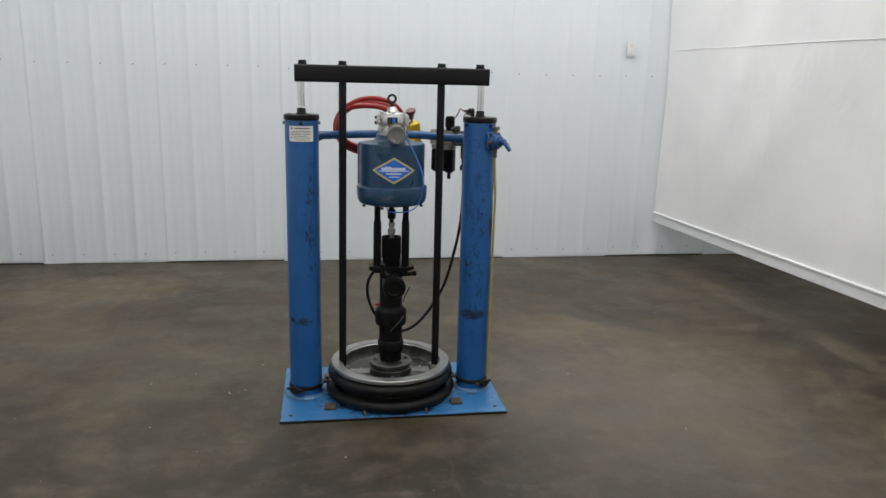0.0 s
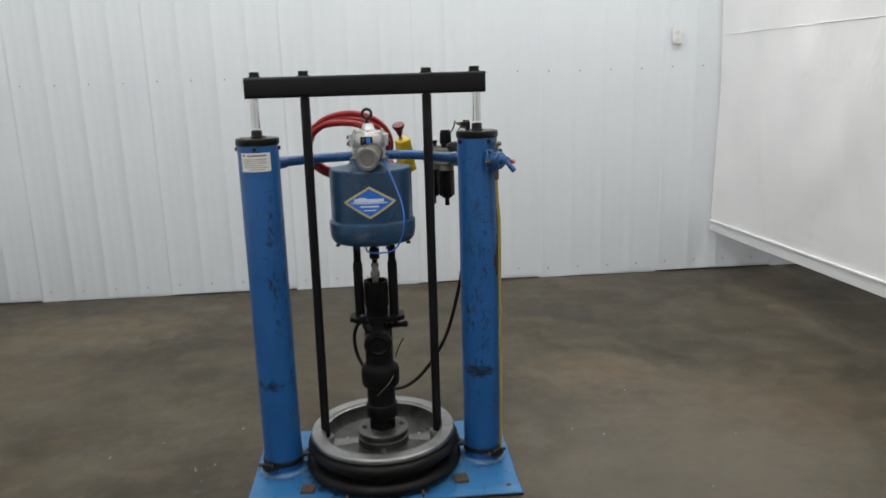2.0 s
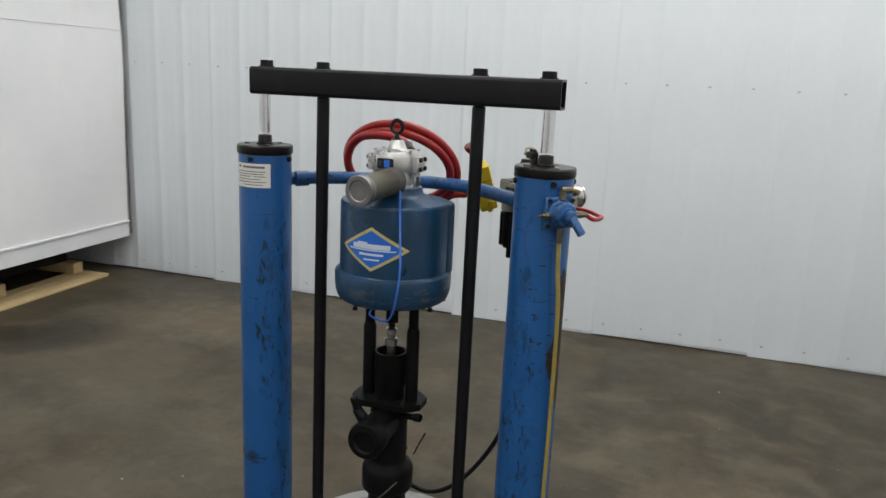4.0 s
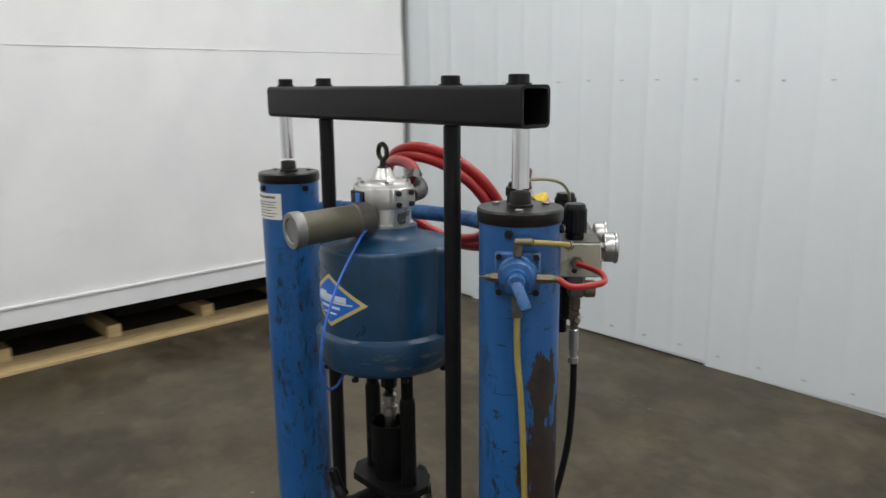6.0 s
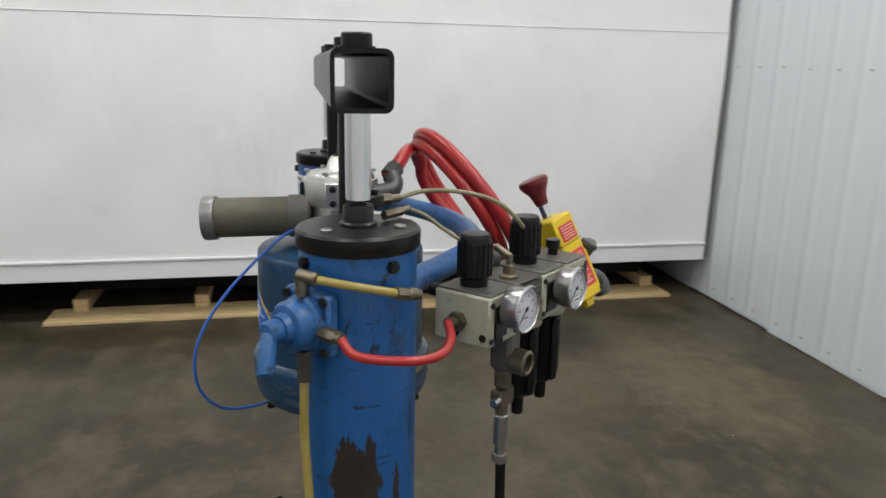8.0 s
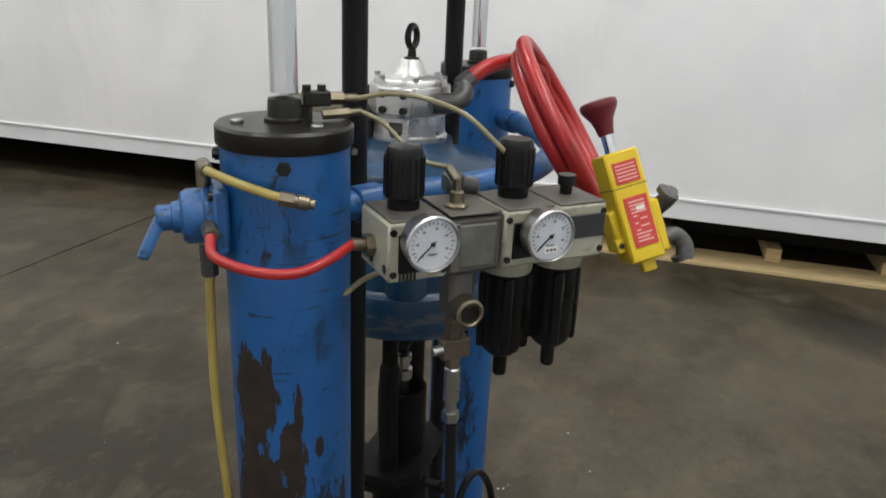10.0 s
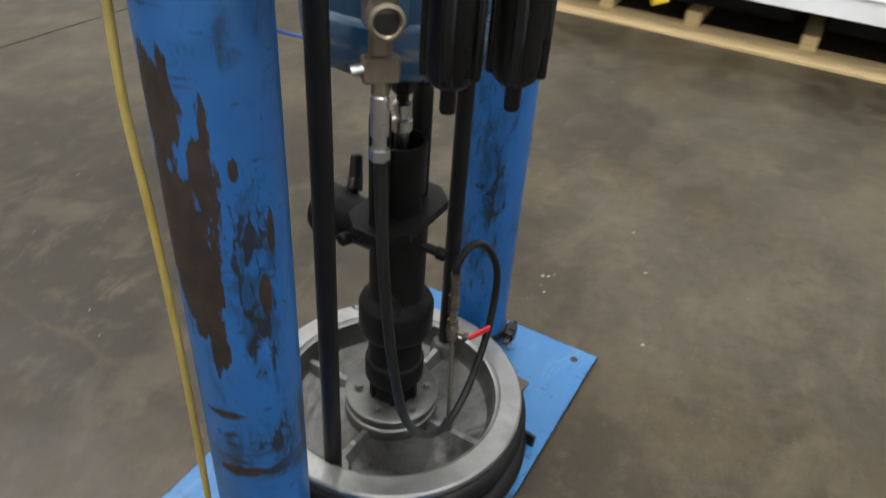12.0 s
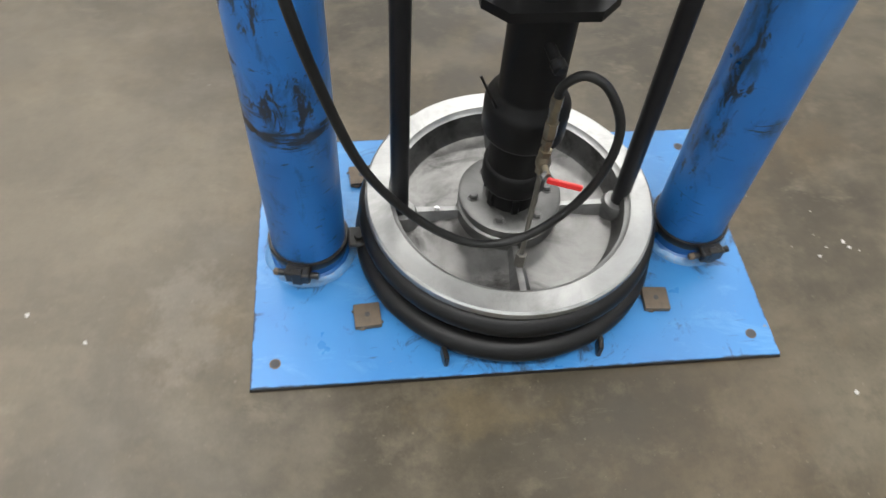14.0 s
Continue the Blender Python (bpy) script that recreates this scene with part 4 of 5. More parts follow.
turned("piston_rod", [(0, 0.76), (0.013, 0.76), (0.013, 0.812), (0.0185, 0.818), (0.0185, 0.838), (0.0125, 0.842), (0.0125, 0.852), (0.0165, 0.855), (0.0165, 0.868), (0.011, 0.872), (0, 0.872)], STEEL, "bright steel coupling nut")
turned("coupler", [(0, 0.868), (0.0105, 0.868), (0.0105, 0.885), (0.0195, 0.889), (0.0195, 0.930), (0.013, 0.934), (0.013, 0.968), (0, 0.968)], BLACK_PUMP, "dark rod coupler", n=6)

# air motor
motor = turned("air_motor", [(0, 0.966), (0.138, 0.966), (0.152, 0.970), (0.159, 0.978), (0.1640, 0.994), (0.1665, 1.014), (0.1670, 1.044), (0.1655, 1.0485), (0.157, 1.052), (0.1535, 1.056), (0.1530, 1.240), (0.1522, 1.246), (0.1490, 1.250),
                             (0.128, 1.254), (0.090, 1.261), (0.077, 1.272), (0.074, 1.288), (0, 1.288)], MOTOR_BLUE, "dull blue bell-shaped air motor housing", n=72)
for a in (21, 159):
    ar = radians(a)
    bm = lathe(bmesh.new(), [(0, 1.050), (0.040, 1.050), (0.0395, 1.234), (0.0375, 1.244), (0.032, 1.249), (0, 1.252)], pose(0.1290 * math.cos(ar), 0.1290 * math.sin(ar), 0), 28)
    part("side_lobe", bm, MOTOR_BLUE, motor)
for k in range(8):
    a = radians(22 + 45 * k)
    part("rim_bolt", hexbolt(0.008, 0.010, pose(0.146 * math.cos(a), 0.146 * math.sin(a), 0.956)), BLACK_CAP, motor)
tri = lambda s: 1 - abs(2 * s - 1)
decal = part("decal", wrapped(0.1532, -131, -52.5, 0, 0, 24, top=lambda s: 1.136 + 0.0605 * tri(s), bottom=lambda s: 1.136 - 0.0605 * tri(s), lift=0.001), DECAL_GOLD, motor, "blue diamond decal with a gold border")
part("decal_field", wrapped(0.1532, -125, -58.5, 0, 0, 24, top=lambda s: 1.136 + 0.0515 * tri(s), bottom=lambda s: 1.136 - 0.0515 * tri(s), lift=0.0018), DECAL_BLUE, decal)
for a0, a1, z0, z1 in ((-113, -72, 1.137, 1.150), (-107, -96, 1.150, 1.155), (-118, -66, 1.132, 1.1355), (-105, -79, 1.119, 1.125), (-100, -83, 1.106, 1.110)):
    part("decal_bar", wrapped(0.1532, a0, a1, z0, z1, 8, lift=0.0025), DECAL_WHITE, decal)

head = turned("motor_head", [(0, 1.284), (0.0645, 1.284), (0.0655, 1.287), (0.0655, 1.294), (0.0615, 1.297), (0.0615, 1.328), (0.0630, 1.3285), (0.0630, 1.3305), (0.0670, 1.3315), (0.0685, 1.334), (0.0685, 1.374), (0.0672, 1.377),
                            (0.0625, 1.3775), (0.0615, 1.384), (0.0585, 1.388), (0.0300, 1.391), (0.0265, 1.394), (0.0215, 1.408), (0.0165, 1.4165), (0, 1.418)], HEAD_ALLOY, "polished aluminium air motor head", n=64)
for a in (0, 180):
    m = pose(0, 0, 1.355, 0, 0, a)
    block = part("bolt_block", box((0.022, 0.062, 0.044), m @ pose(0.064, 0, 0), 0.002), HEAD_ALLOY, head)
    for dy in (-0.018, 0.018):
        for dz in (-0.013, 0.012):
            part("socket_screw", cyl(m @ Vector((0.073, dy, dz)), m @ Vector((0.0815, dy, dz)), 0.0062, n=12, bevel=0.001), BLACK_CAP, head)
    frame_m = pose(0, 0, 1.309, 0, 0, a)
    part("port_window", box((0.010, 0.046, 0.036), frame_m @ pose(0.0585, 0, 0), 0.001), HEAD_ALLOY, head)
    part("window_slot", box((0.004, 0.024, 0.020), frame_m @ pose(0.0625, 0, 0.001), 0.001), GREY_CAST, head)
    part("window_pin", cyl(frame_m @ Vector((0.0635, 0.0, -0.012)), frame_m @ Vector((0.0635, 0.0, -0.004)), 0.009, n=12, bevel=0.001), MALLEABLE, head)
part("name_plate", box((0.046, 0.010, 0.028), pose(-0.006, -0.0675, 1.357), 0.002), BLACK_CAP, head, "small black and blue name plate")
part("plate_mark", box((0.016, 0.002, 0.020), pose(0.000, -0.0732, 1.357), 0.0005), DECAL_BLUE, head)
part("plate_mark", box((0.009, 0.002, 0.014), pose(-0.019, -0.0732, 1.357), 0.0005), MALLEABLE, head)
for k in range(6):
    a = radians(30 + 60 * k)
    part("top_screw", cyl((0.060 * math.cos(a), 0.060 * math.sin(a), 1.388), (0.060 * math.cos(a), 0.060 * math.sin(a), 1.393), 0.005, n=10), STEEL, head)
bm = ring(0.0172, 0.0056, aim((-0.002, 0.001, 1.4525), (-0.08, -1, 0)), 28, 10)
cyl((-0.002, 0.001, 1.415), (-0.002, 0.001, 1.436), 0.0085, 0.0060, n=12, bm=bm)
lathe(bm, [(0, 0), (0.013, 0), (0.013, 0.004), (0, 0.004)], pose(-0.002, 0.001, 1.416), 12)
part("lifting_eye", bm, BLACK_CAP, head, "black steel lifting eye")

m0, m1 = Vector((0.014, -0.072, 1.310)), Vector((-0.004, -0.243, 1.304))
d = (m1 - m0).normalized()
muffler = part("muffler", cyl(m0 + d * 0.018, m1 - d * 0.020, 0.0355, n=36), MUFFLER_MESH, head, "olive wire-mesh exhaust muffler")
bm = cyl(m0 - d * 0.02, m0 + d * 0.024, 0.0385, n=36, bevel=0.004)
part("muffler_collar", bm, GREY_CAST, head)
bm = lathe(bmesh.new(), [(0, -0.022), (0.0395, -0.022), (0.0400, -0.003), (0.0380, 0.001), (0.028, 0.001), (0.025, -0.002), (0, -0.002)], aim(m1, d), 36)
part("muffler_cap", bm, CAP_STEEL, head, "dull steel muffler end cap")

part("signal_wire", tube([(0.040, -0.074, 1.292), (0.056, -0.110, 1.278), (0.092, -0.195, 1.20), (0.116, -0.250, 1.115), (0.108, -0.256, 1.03), (0.078, -0.222, 0.972), (0.028, -0.165, 0.948), (-0.021, -0.116, 0.943), (-0.03, -0.06, 0.955)], 0.0028, 8), WIRE_BLUE, pump, "thin blue plastic wire")

# handle pipe that ties the columns
pipe = part("tie_pipe", tube([(-0.40, 0.05, 1.268), (-0.36, 0.10, 1.270), (-0.30, 0.135, 1.272), (-0.20, 0.195, 1.272), (-0.08, 0.235, 1.272), (0.04, 0.240, 1.272), (0.15, 0.212, 1.272), (0.24, 0.15, 1.270), (0.32, 0.085, 1.268), (0.40, 0.04, 1.266)], 0.0195, 18), VALVE_BLUE, pump, "curved blue pipe between the columns")
for p, q in (((0.325, 0.080, 1.268), (0.36, 0.062, 1.267)), ((-0.335, 0.113, 1.27), (-0.365, 0.085, 1.269))):
    part("pipe_collar", cyl(p, q, 0.0235, n=20, bevel=0.002), VALVE_BLUE, pipe)

# regulator bank
U, N = Vector((-0.693, 0.721, 0)), Vector((0.721, 0.693, 0))
O = Vector((0.487, 0.162, 0))


def bank(u, n, z):
    return O + U * u + N * n + Vector((0, 0, z))


def bank_m(u, n, z):
    return Matrix.Translation(bank(u, n, z)) @ Matrix((( U.x, N.x, 0, 0), (U.y, N.y, 0, 0), (0, 0, 1, 0), (0, 0, 0, 1)))


ZB0, ZB1, DEP = 1.222, 1.291, 0.088
unit = part("regulator_bank", box((0.073, DEP, ZB1 - ZB0), bank_m(0.0365, -DEP / 2, (ZB0 + ZB1) / 2), 0.003), CREAM, pump, "cream air regulator block with black knobs and gauges")
part("junction_block", box((0.071, DEP - 0.008, 0.066), bank_m(0.109, -DEP / 2, 1.254), 0.003), GREY_CAST, unit, "dirty grey junction block")
part("front_cover", box((0.052, 0.004, 0.052), bank_m(0.109, -0.001, 1.255), 0.002), SMEARED, unit)
part("cover_frame", box((0.012, 0.003, 0.058), bank_m(0.081, 0.0012, 1.255), 0.001), GREY_CAST, unit)
part("second_block", box((0.073, DEP, ZB1 - ZB0), bank_m(0.182, -DEP / 2, (ZB0 + ZB1) / 2), 0.003), CREAM, unit)
part("lubricator_block", box((0.071, DEP, ZB1 - ZB0), bank_m(0.255, -DEP / 2, (ZB0 + ZB1) / 2), 0.003), CREAM, unit)
part("dark_band", box((0.060, 0.003, 0.030), bank_m(0.258, 0.0008, 1.264), 0.001), DIAL_INK, unit)
for u in (0.0365, 0.109, 0.182, 0.255):
    part("top_plate", box((0.066, DEP - 0.004, 0.003), bank_m(u, -DEP / 2, ZB1 + 0.0012), 0.001), GREY_CAST, unit)
for u in (0.006, 0.067, 0.151, 0.213, 0.225, 0.285):
    for z in (ZB0 + 0.010, ZB1 - 0.010):
        part("block_screw", cyl(bank(u, -0.001, z), bank(u, 0.0015, z), 0.0042, n=10), BLACK_CAP, unit)
for u, n in ((0.037, 0.041), (0.182, 0.041)):
    part("gauge_recess", box((0.030, 0.004, 0.045), bank_m(u - 0.010, 0.0005, 1.255), 0.001), BLACK_PLASTIC, unit)
for k in range(5):
    part("print_bar", box((0.0025, 0.0012, 0.010), bank_m(0.014 + 0.0045 * k, 0.0008, 1.227)), DIAL_INK, unit, smooth=0)
for dn in (-0.014, 0.0):
    part("key_slot", cyl(bank(-0.001, -0.030 + dn * 3.0 + 0.02, 1.236), bank(0.002, -0.030 + dn * 3.0 + 0.02, 1.236), 0.0055, n=12), BLACK_CAP, unit)


def knob(u, n):
    c = bank(u, n, 0)
    prof = [(0, 1.290), (0.019, 1.290), (0.019, 1.304), (0.0225, 1.308), (0.0225, 1.352), (0.0205, 1.362), (0.018, 1.365), (0, 1.366)]
    ob = part("adjusting_knob", lathe(bmesh.new(), prof, Matrix.Translation(c), 32), BLACK_PLASTIC, unit, "black ribbed adjusting knob")
    for k in range(18):
        a = 2 * math.pi * k / 18
        part("grip_rib", box((0.0022, 0.0034, 0.046), pose(c.x + 0.0228 * math.cos(a), c.y + 0.0228 * math.sin(a), 1.331, 0, 0, math.degrees(a)), 0.0007), BLACK_PLASTIC, ob, smooth=0)


knob(0.038, -0.050)
knob(0.187, -0.056)


def gauge(u, z, needle, tag):
    m = Matrix.Translation(bank(u, 0.0, z)) @ Matrix(((-U.x * -1, 0, N.x, 0), (U.y, 0, N.y, 0), (0, 1, 0, 0), (0, 0, 0, 1)))
    case = lathe(bmesh.new(), [(0, -0.002), (0.010, -0.002), (0.010, 0.008), (0.0275, 0.008), (0.0290, 0.010), (0.0290, 0.028), (0.0315, 0.029), (0.0320, 0.033), (0.0300, 0.035), (0.0285, 0.033), (0.0285, 0.0305), (0, 0.0305)], m, 48)
    g = part("pressure_gauge", case, STEEL, unit, "round chrome pressure gauge with a white dial")
    part("dial", lathe(bmesh.new(), [(0, 0.0306), (0.0284, 0.0306), (0.0284, 0.0312), (0, 0.0312)], m, 40), DIAL, g)
    for k in range(23):
        a = radians(225 - 270 * k / 22)
        big = k % 2 == 0
        c = m @ (Matrix.Translation((0.0235 * math.cos(a), 0.0235 * math.sin(a), 0.0316)) @ pose(0, 0, 0, 0, 0, math.degrees(a)))
        part("tick", box((0.0042 if big else 0.0024, 0.0008, 0.0004), c), DIAL_INK, g, smooth=0)
        if k % 4 == 0:
            part("figure_bar", box((0.0036, 0.0022, 0.0004), m @ pose(0.0178 * math.cos(a), 0.0178 * math.sin(a), 0.0316)), INK, g, smooth=0)
    part("dial_bar", box((0.010, 0.0022, 0.0004), m @ pose(0, -0.0115, 0.0316)), INK, g, smooth=0)
    a = radians(needle)
    bm = box((0.027, 0.0013, 0.0006), m @ (pose(0, 0, 0.0322, 0, 0, needle) @ pose(0.0085, 0, 0)))
    cyl(m @ Vector((0, 0, 0.0318)), m @ Vector((0, 0, 0.0335)), 0.0026, n=12, bm=bm)
    part("needle", bm, DIAL_INK, g)
    if tag:
        part("sticker", box((0.018, 0.0085, 0.0006), m @ pose(0.001, -0.0165, 0.0324)), PAPER, g, smooth=0)
        for dx in (-0.005, 0.0, 0.005):
            part("print_bar", box((0.0034, 0.0026, 0.0004), m @ pose(0.001 + dx, -0.0165, 0.0329)), DIAL_INK, g, smooth=0)
    part("lens", lathe(bmesh.new(), [(0, 0.0340), (0.0288, 0.0340), (0.0288, 0.0347), (0, 0.0347)], m, 40), GLASS, g).visible_shadow = False


gauge(0.0385, 1.275, 222, False)
gauge(0.1885, 1.268, 222, True)


def bowl(u, n):
    c = Matrix.Translation(bank(u, n, 0))
    b = part("filter_bowl", lathe(bmesh.new(), [(0, 1.079), (0.018, 1.079), (0.025, 1.086), (0.0285, 1.100), (0.0285, 1.188), (0.029, 1.190), (0.029, 1.199), (0, 1.199)], c, 36), BLACK_PLASTIC, unit, "black filter bowl")
    part("bowl_collar", lathe(bmesh.new(), [(0, 1.197), (0.0315, 1.197), (0.0325, 1.200), (0.0325, 1.219), (0, 1.219)], c, 36), CREAM, b)
    part("drain_tip", lathe(bmesh.new(), [(0, 1.046), (0.0085, 1.046), (0.0095, 1.050), (0.0095, 1.074), (0.012, 1.081), (0, 1.081)], c, 18), BLACK_PLASTIC, b)
    for a in (20, 110, 200, 290):
        ar = radians(a)
        p = bank(u, n, 0) + Vector((0.0285 * math.cos(ar), 0.0285 * math.sin(ar), 1.140))
        part("guard_rib", box((0.011, 0.014, 0.106), pose(p.x, p.y, p.z, 0, 0, a), 0.003), BLACK_PLASTIC, b)


bowl(0.186, -0.056)
bowl(0.262, -0.056)
part("oil_sight", lathe(bmesh.new(), [(0, 1.289), (0.008, 1.289), (0.008, 1.303), (0.0115, 1.306), (0.0115, 1.318), (0, 1.318)], Matrix.Translation(bank(0.258, -0.045, 0)), 20), BLACK_PLASTIC, unit)
bm = lathe(bmesh.new(), [(0, 1.288), (0.014, 1.288), (0.014, 1.297), (0.009, 1.300), (0.009, 1.312), (0.005, 1.314), (0.005, 1.328), (0, 1.328)], Matrix.Translation(bank(0.096, -0.030, 0)), 6)
cyl(bank(0.096, -0.030, 1.324), bank(0.094, -0.052, 1.336), 0.0055, n=12, bm=bm)
part("top_fitting", bm, BRASS, unit, "brass elbow fitting")
bm = cyl(bank(0.0, -0.048, 1.253), bank(-0.010, -0.048, 1.253), 0.0135, n=6, bm=None)
cyl(bank(-0.008, -0.048, 1.253), bank(-0.026, -0.048, 1.256), 0.0075, n=14, bm=bm)
part("hose_fitting", bm, BRASS, unit, "brass hose fitting")
bm = cyl(bank(0.150, -0.085, 1.300), bank(0.120, -0.085, 1.308), 0.0115, n=14, bevel=0.002)
box((0.024, 0.024, 0.026), bank_m(0.118, -0.085, 1.308), 0.004, bm)
part("iron_elbow", bm, MALLEABLE, unit, "grey iron pipe elbow")
# tee and brass stack below the junction
bm = box((0.034, 0.036, 0.066), bank_m(0.105, -0.036, 1.186), 0.006)
cyl(bank(0.105, -0.03, 1.172), bank(0.105, -0.004, 1.170), 0.0175, n=24, bevel=0.002, bm=bm)
tee = part("tee_block", bm, GREY_CAST, unit, "grey pipe tee with an open brass port")
lip = lathe(bmesh.new(), [(0.0130, -0.012), (0.0130, 0.008), (0.0150, 0.010), (0.0185, 0.008), (0.0190, -0.012)], aim(bank(0.105, -0.006, 1.170), N), 24, close=True)
part("port_lip", lip, BRASS, tee)
part("port_dark", cyl(bank(0.105, -0.014, 1.170), bank(0.105, -0.0035, 1.170), 0.0131, n=18), BLACK_CAP, tee)
bm = cyl(bank(0.106, -0.038, 1.155), bank(0.106, -0.038, 1.125), 0.013, n=6, bm=None)
box((0.040, 0.020, 0.028), bank_m(0.106, -0.038, 1.108), 0.003, bm)
cyl(bank(0.106, -0.038, 1.096), bank(0.106, -0.038, 1.078), 0.0095, n=6, bm=bm)
part("brass_valve", bm, RUSTY, unit)
bm = cyl(bank(0.106, -0.038, 1.080), bank(0.106, -0.038, 1.030), 0.0105, n=16, bevel=0.002)
cyl(bank(0.106, -0.038, 1.015), bank(0.106, -0.038, 1.002), 0.0120, n=6, bm=bm)
cyl(bank(0.106, -0.038, 1.032), bank(0.106, -0.038, 1.012), 0.008, n=12, bm=bm)
cyl(bank(0.088, -0.034, 1.110), bank(0.075, -0.034, 1.108), 0.006, n=10, bm=bm)
part("hose_nipple", bm, STEEL, unit, "bright steel hose nipple")
part("mount_bracket", box((0.20, 0.010, 0.030), bank_m(0.14, -DEP - 0.004, 1.262), 0.002), BLACK_CAP, unit)
for u in (0.07, 0.2):
    p = bank(u, -DEP - 0.010, 1.262)
    part("bracket_arm", cyl(p, p - N * 0.045, 0.010, n=10), BLACK_CAP, unit)

# black hose looping over the follower
hose = part("black_hose", tube([(0.387, 0.214, 1.005), (0.384, 0.216, 0.90), (0.373, 0.216, 0.79), (0.342, 0.210, 0.645), (0.299, 0.204, 0.50), (0.240, 0.196, 0.390), (0.163, 0.188, 0.298), (0.086, 0.184, 0.255), (0.010, 0.181, 0.270),
                                (-0.058, 0.178, 0.340), (-0.098, 0.174, 0.43), (-0.104, 0.168, 0.52), (-0.074, 0.152, 0.585), (-0.038, 0.138, 0.600), (-0.012, 0.127, 0.572), (-0.008, 0.126, 0.542)], 0.0078, 12), HOSE_BLACK, pump, "black rubber hose looping down to the follower")
bm = cyl((-0.008, 0.126, 0.550), (-0.008, 0.126, 0.527), 0.0105, n=6)
cyl((-0.008, 0.126, 0.529), (-0.008, 0.127, 0.494), 0.0085, n=14, bevel=0.001, bm=bm)
cyl((-0.008, 0.127, 0.497), (-0.008, 0.128, 0.467), 0.0115, n=6, bm=bm)
part("hose_end", bm, BRASS, pump, "tarnished brass hose end")
bm = cyl((-0.007, 0.128, 0.468), (-0.007, 0.129, 0.425), 0.0068, n=12)
cyl((-0.007, 0.128, 0.462), (-0.007, 0.128, 0.450), 0.0105, n=6, bm=bm)
cyl((-0.007, 0.129, 0.436), (-0.007, 0.129, 0.424), 0.0115, n=6, bm=bm)
lathe(bm, [(0, -0.018), (0.0095, -0.016), (0.0130, -0.006), (0.0130, 0.006), (0.0095, 0.014), (0, 0.016)], pose(-0.007, 0.130, 0.409), 16)
cyl((-0.007, 0.130, 0.396), (-0.007, 0.130, 0.384), 0.0110, n=6, bm=bm)
cyl((-0.007, 0.130, 0.409), (-0.008, 0.163, 0.408), 0.0060, n=10, bm=bm)
part("ball_valve", bm, BRASS, pump, "tarnished brass ball valve")
bm = cyl((-0.007, 0.130, 0.392), (-0.002, 0.143, 0.150), 0.0048, n=12)
cyl((-0.002, 0.143, 0.162), (-0.002, 0.143, 0.125), 0.011, n=6, bm=bm)
part("drop_pipe", bm, GREY_CAST, pump, "thin grey drop pipe")
m = aim((-0.036, 0.177, 0.402), (-0.95, 0.30, -0.08))
bm = box((0.006, 0.014, 0.060), m, 0.002)
handle = part("valve_handle", bm, RED_PAINT, pump, "red plastic valve handle")
part("handle_shank", cyl((-0.008, 0.158, 0.409), (0.002, 0.164, 0.406), 0.006, n=8), MALLEABLE, handle)

# red hose coil behind the motor
coil_c, ex, ez = Vector((-0.086, 0.262, 1.308)), Vector((0.988, 0.155, 0)), Vector((0.03, -0.545, 0.838))


def on_coil(deg, rx, rz, push):
    a = radians(deg)
    return coil_c + ex * (rx * math.cos(a)) + ez * (rz * math.sin(a)) + Vector((0, push, 0))


pts = [Vector((0.000, 0.088, 1.376)), Vector((-0.018, 0.108, 1.398)), Vector((-0.066, 0.128, 1.412)), Vector((-0.145, 0.150, 1.412)), Vector((-0.208, 0.180, 1.392))]
for d in range(165, 1036, 29):
    f = min(1.0, max(0.0, (d - 380) / 330))
    pts.append(on_coil(d, 0.163 + 0.012 * f, 0.134 + 0.033 * f, -0.026 + 0.027 * f))
pts += [Vector((0.062, 0.350, 1.224)), Vector((0.088, 0.392, 1.222))]
part("red_hose", tube(pts, 0.0132, 14, 7), HOSE_RED, pump, "coiled red rubber air hose")
bm = tube([(0.035, 0.055, 1.352), (0.026, 0.088, 1.356), (0.012, 0.098, 1.368), (0.002, 0.092, 1.380)], 0.0165, 14, 4)
cyl((0.002, 0.088, 1.378), (-0.012, 0.104, 1.394), 0.017, n=8, bm=bm)
part("head_elbow", bm, MALLEABLE, pump, "grey iron pipe elbow")

# yellow lockout valve
top, low = Vector((0.139, 0.358, 1.323)), Vector((0.163, 0.418, 1.182))
ax = (top - low).normalized()
e2 = Vector((-0.42, 0.90, 0.0))
e2 = (e2 - ax * e2.dot(ax)).normalized()
e1 = e2.cross(ax)
if e1.x < 0:
    e1 = -e1
mid = (top + low) / 2


def lock_m(a, b, c):
    """a along e1, b along e2, c along the long axis."""
    p = mid + e1 * a + e2 * b + ax * c
    return Matrix.Translation(p) @ Matrix(((e1.x, e2.x, ax.x, 0), (e1.y, e2.y, ax.y, 0), (e1.z, e2.z, ax.z, 0), (0, 0, 0, 1)))


lock = part("lockout_valve", box((0.056, 0.050, 0.156), lock_m(0.0, 0.0, 0.0), 0.003), YELLOW_PAINT, pump, "yellow lockout valve with red labels and a dark red knob")
part("port_block", box((0.046, 0.050, 0.075), lock_m(-0.006, 0.014, -0.036), 0.003), YELLOW_PAINT, lock)
part("port_block", box((0.046, 0.040, 0.060), lock_m(-0.010, -0.014, -0.030), 0.003), YELLOW_PAINT, lock)
part("lock_ear", box((0.016, 0.020, 0.020), lock_m(0.004, 0.004, -0.086), 0.002), YELLOW_PAINT, lock)
part("lock_ear", box((0.020, 0.012, 0.020), lock_m(0.006, -0.030, -0.050), 0.002), YELLOW_PAINT, lock)
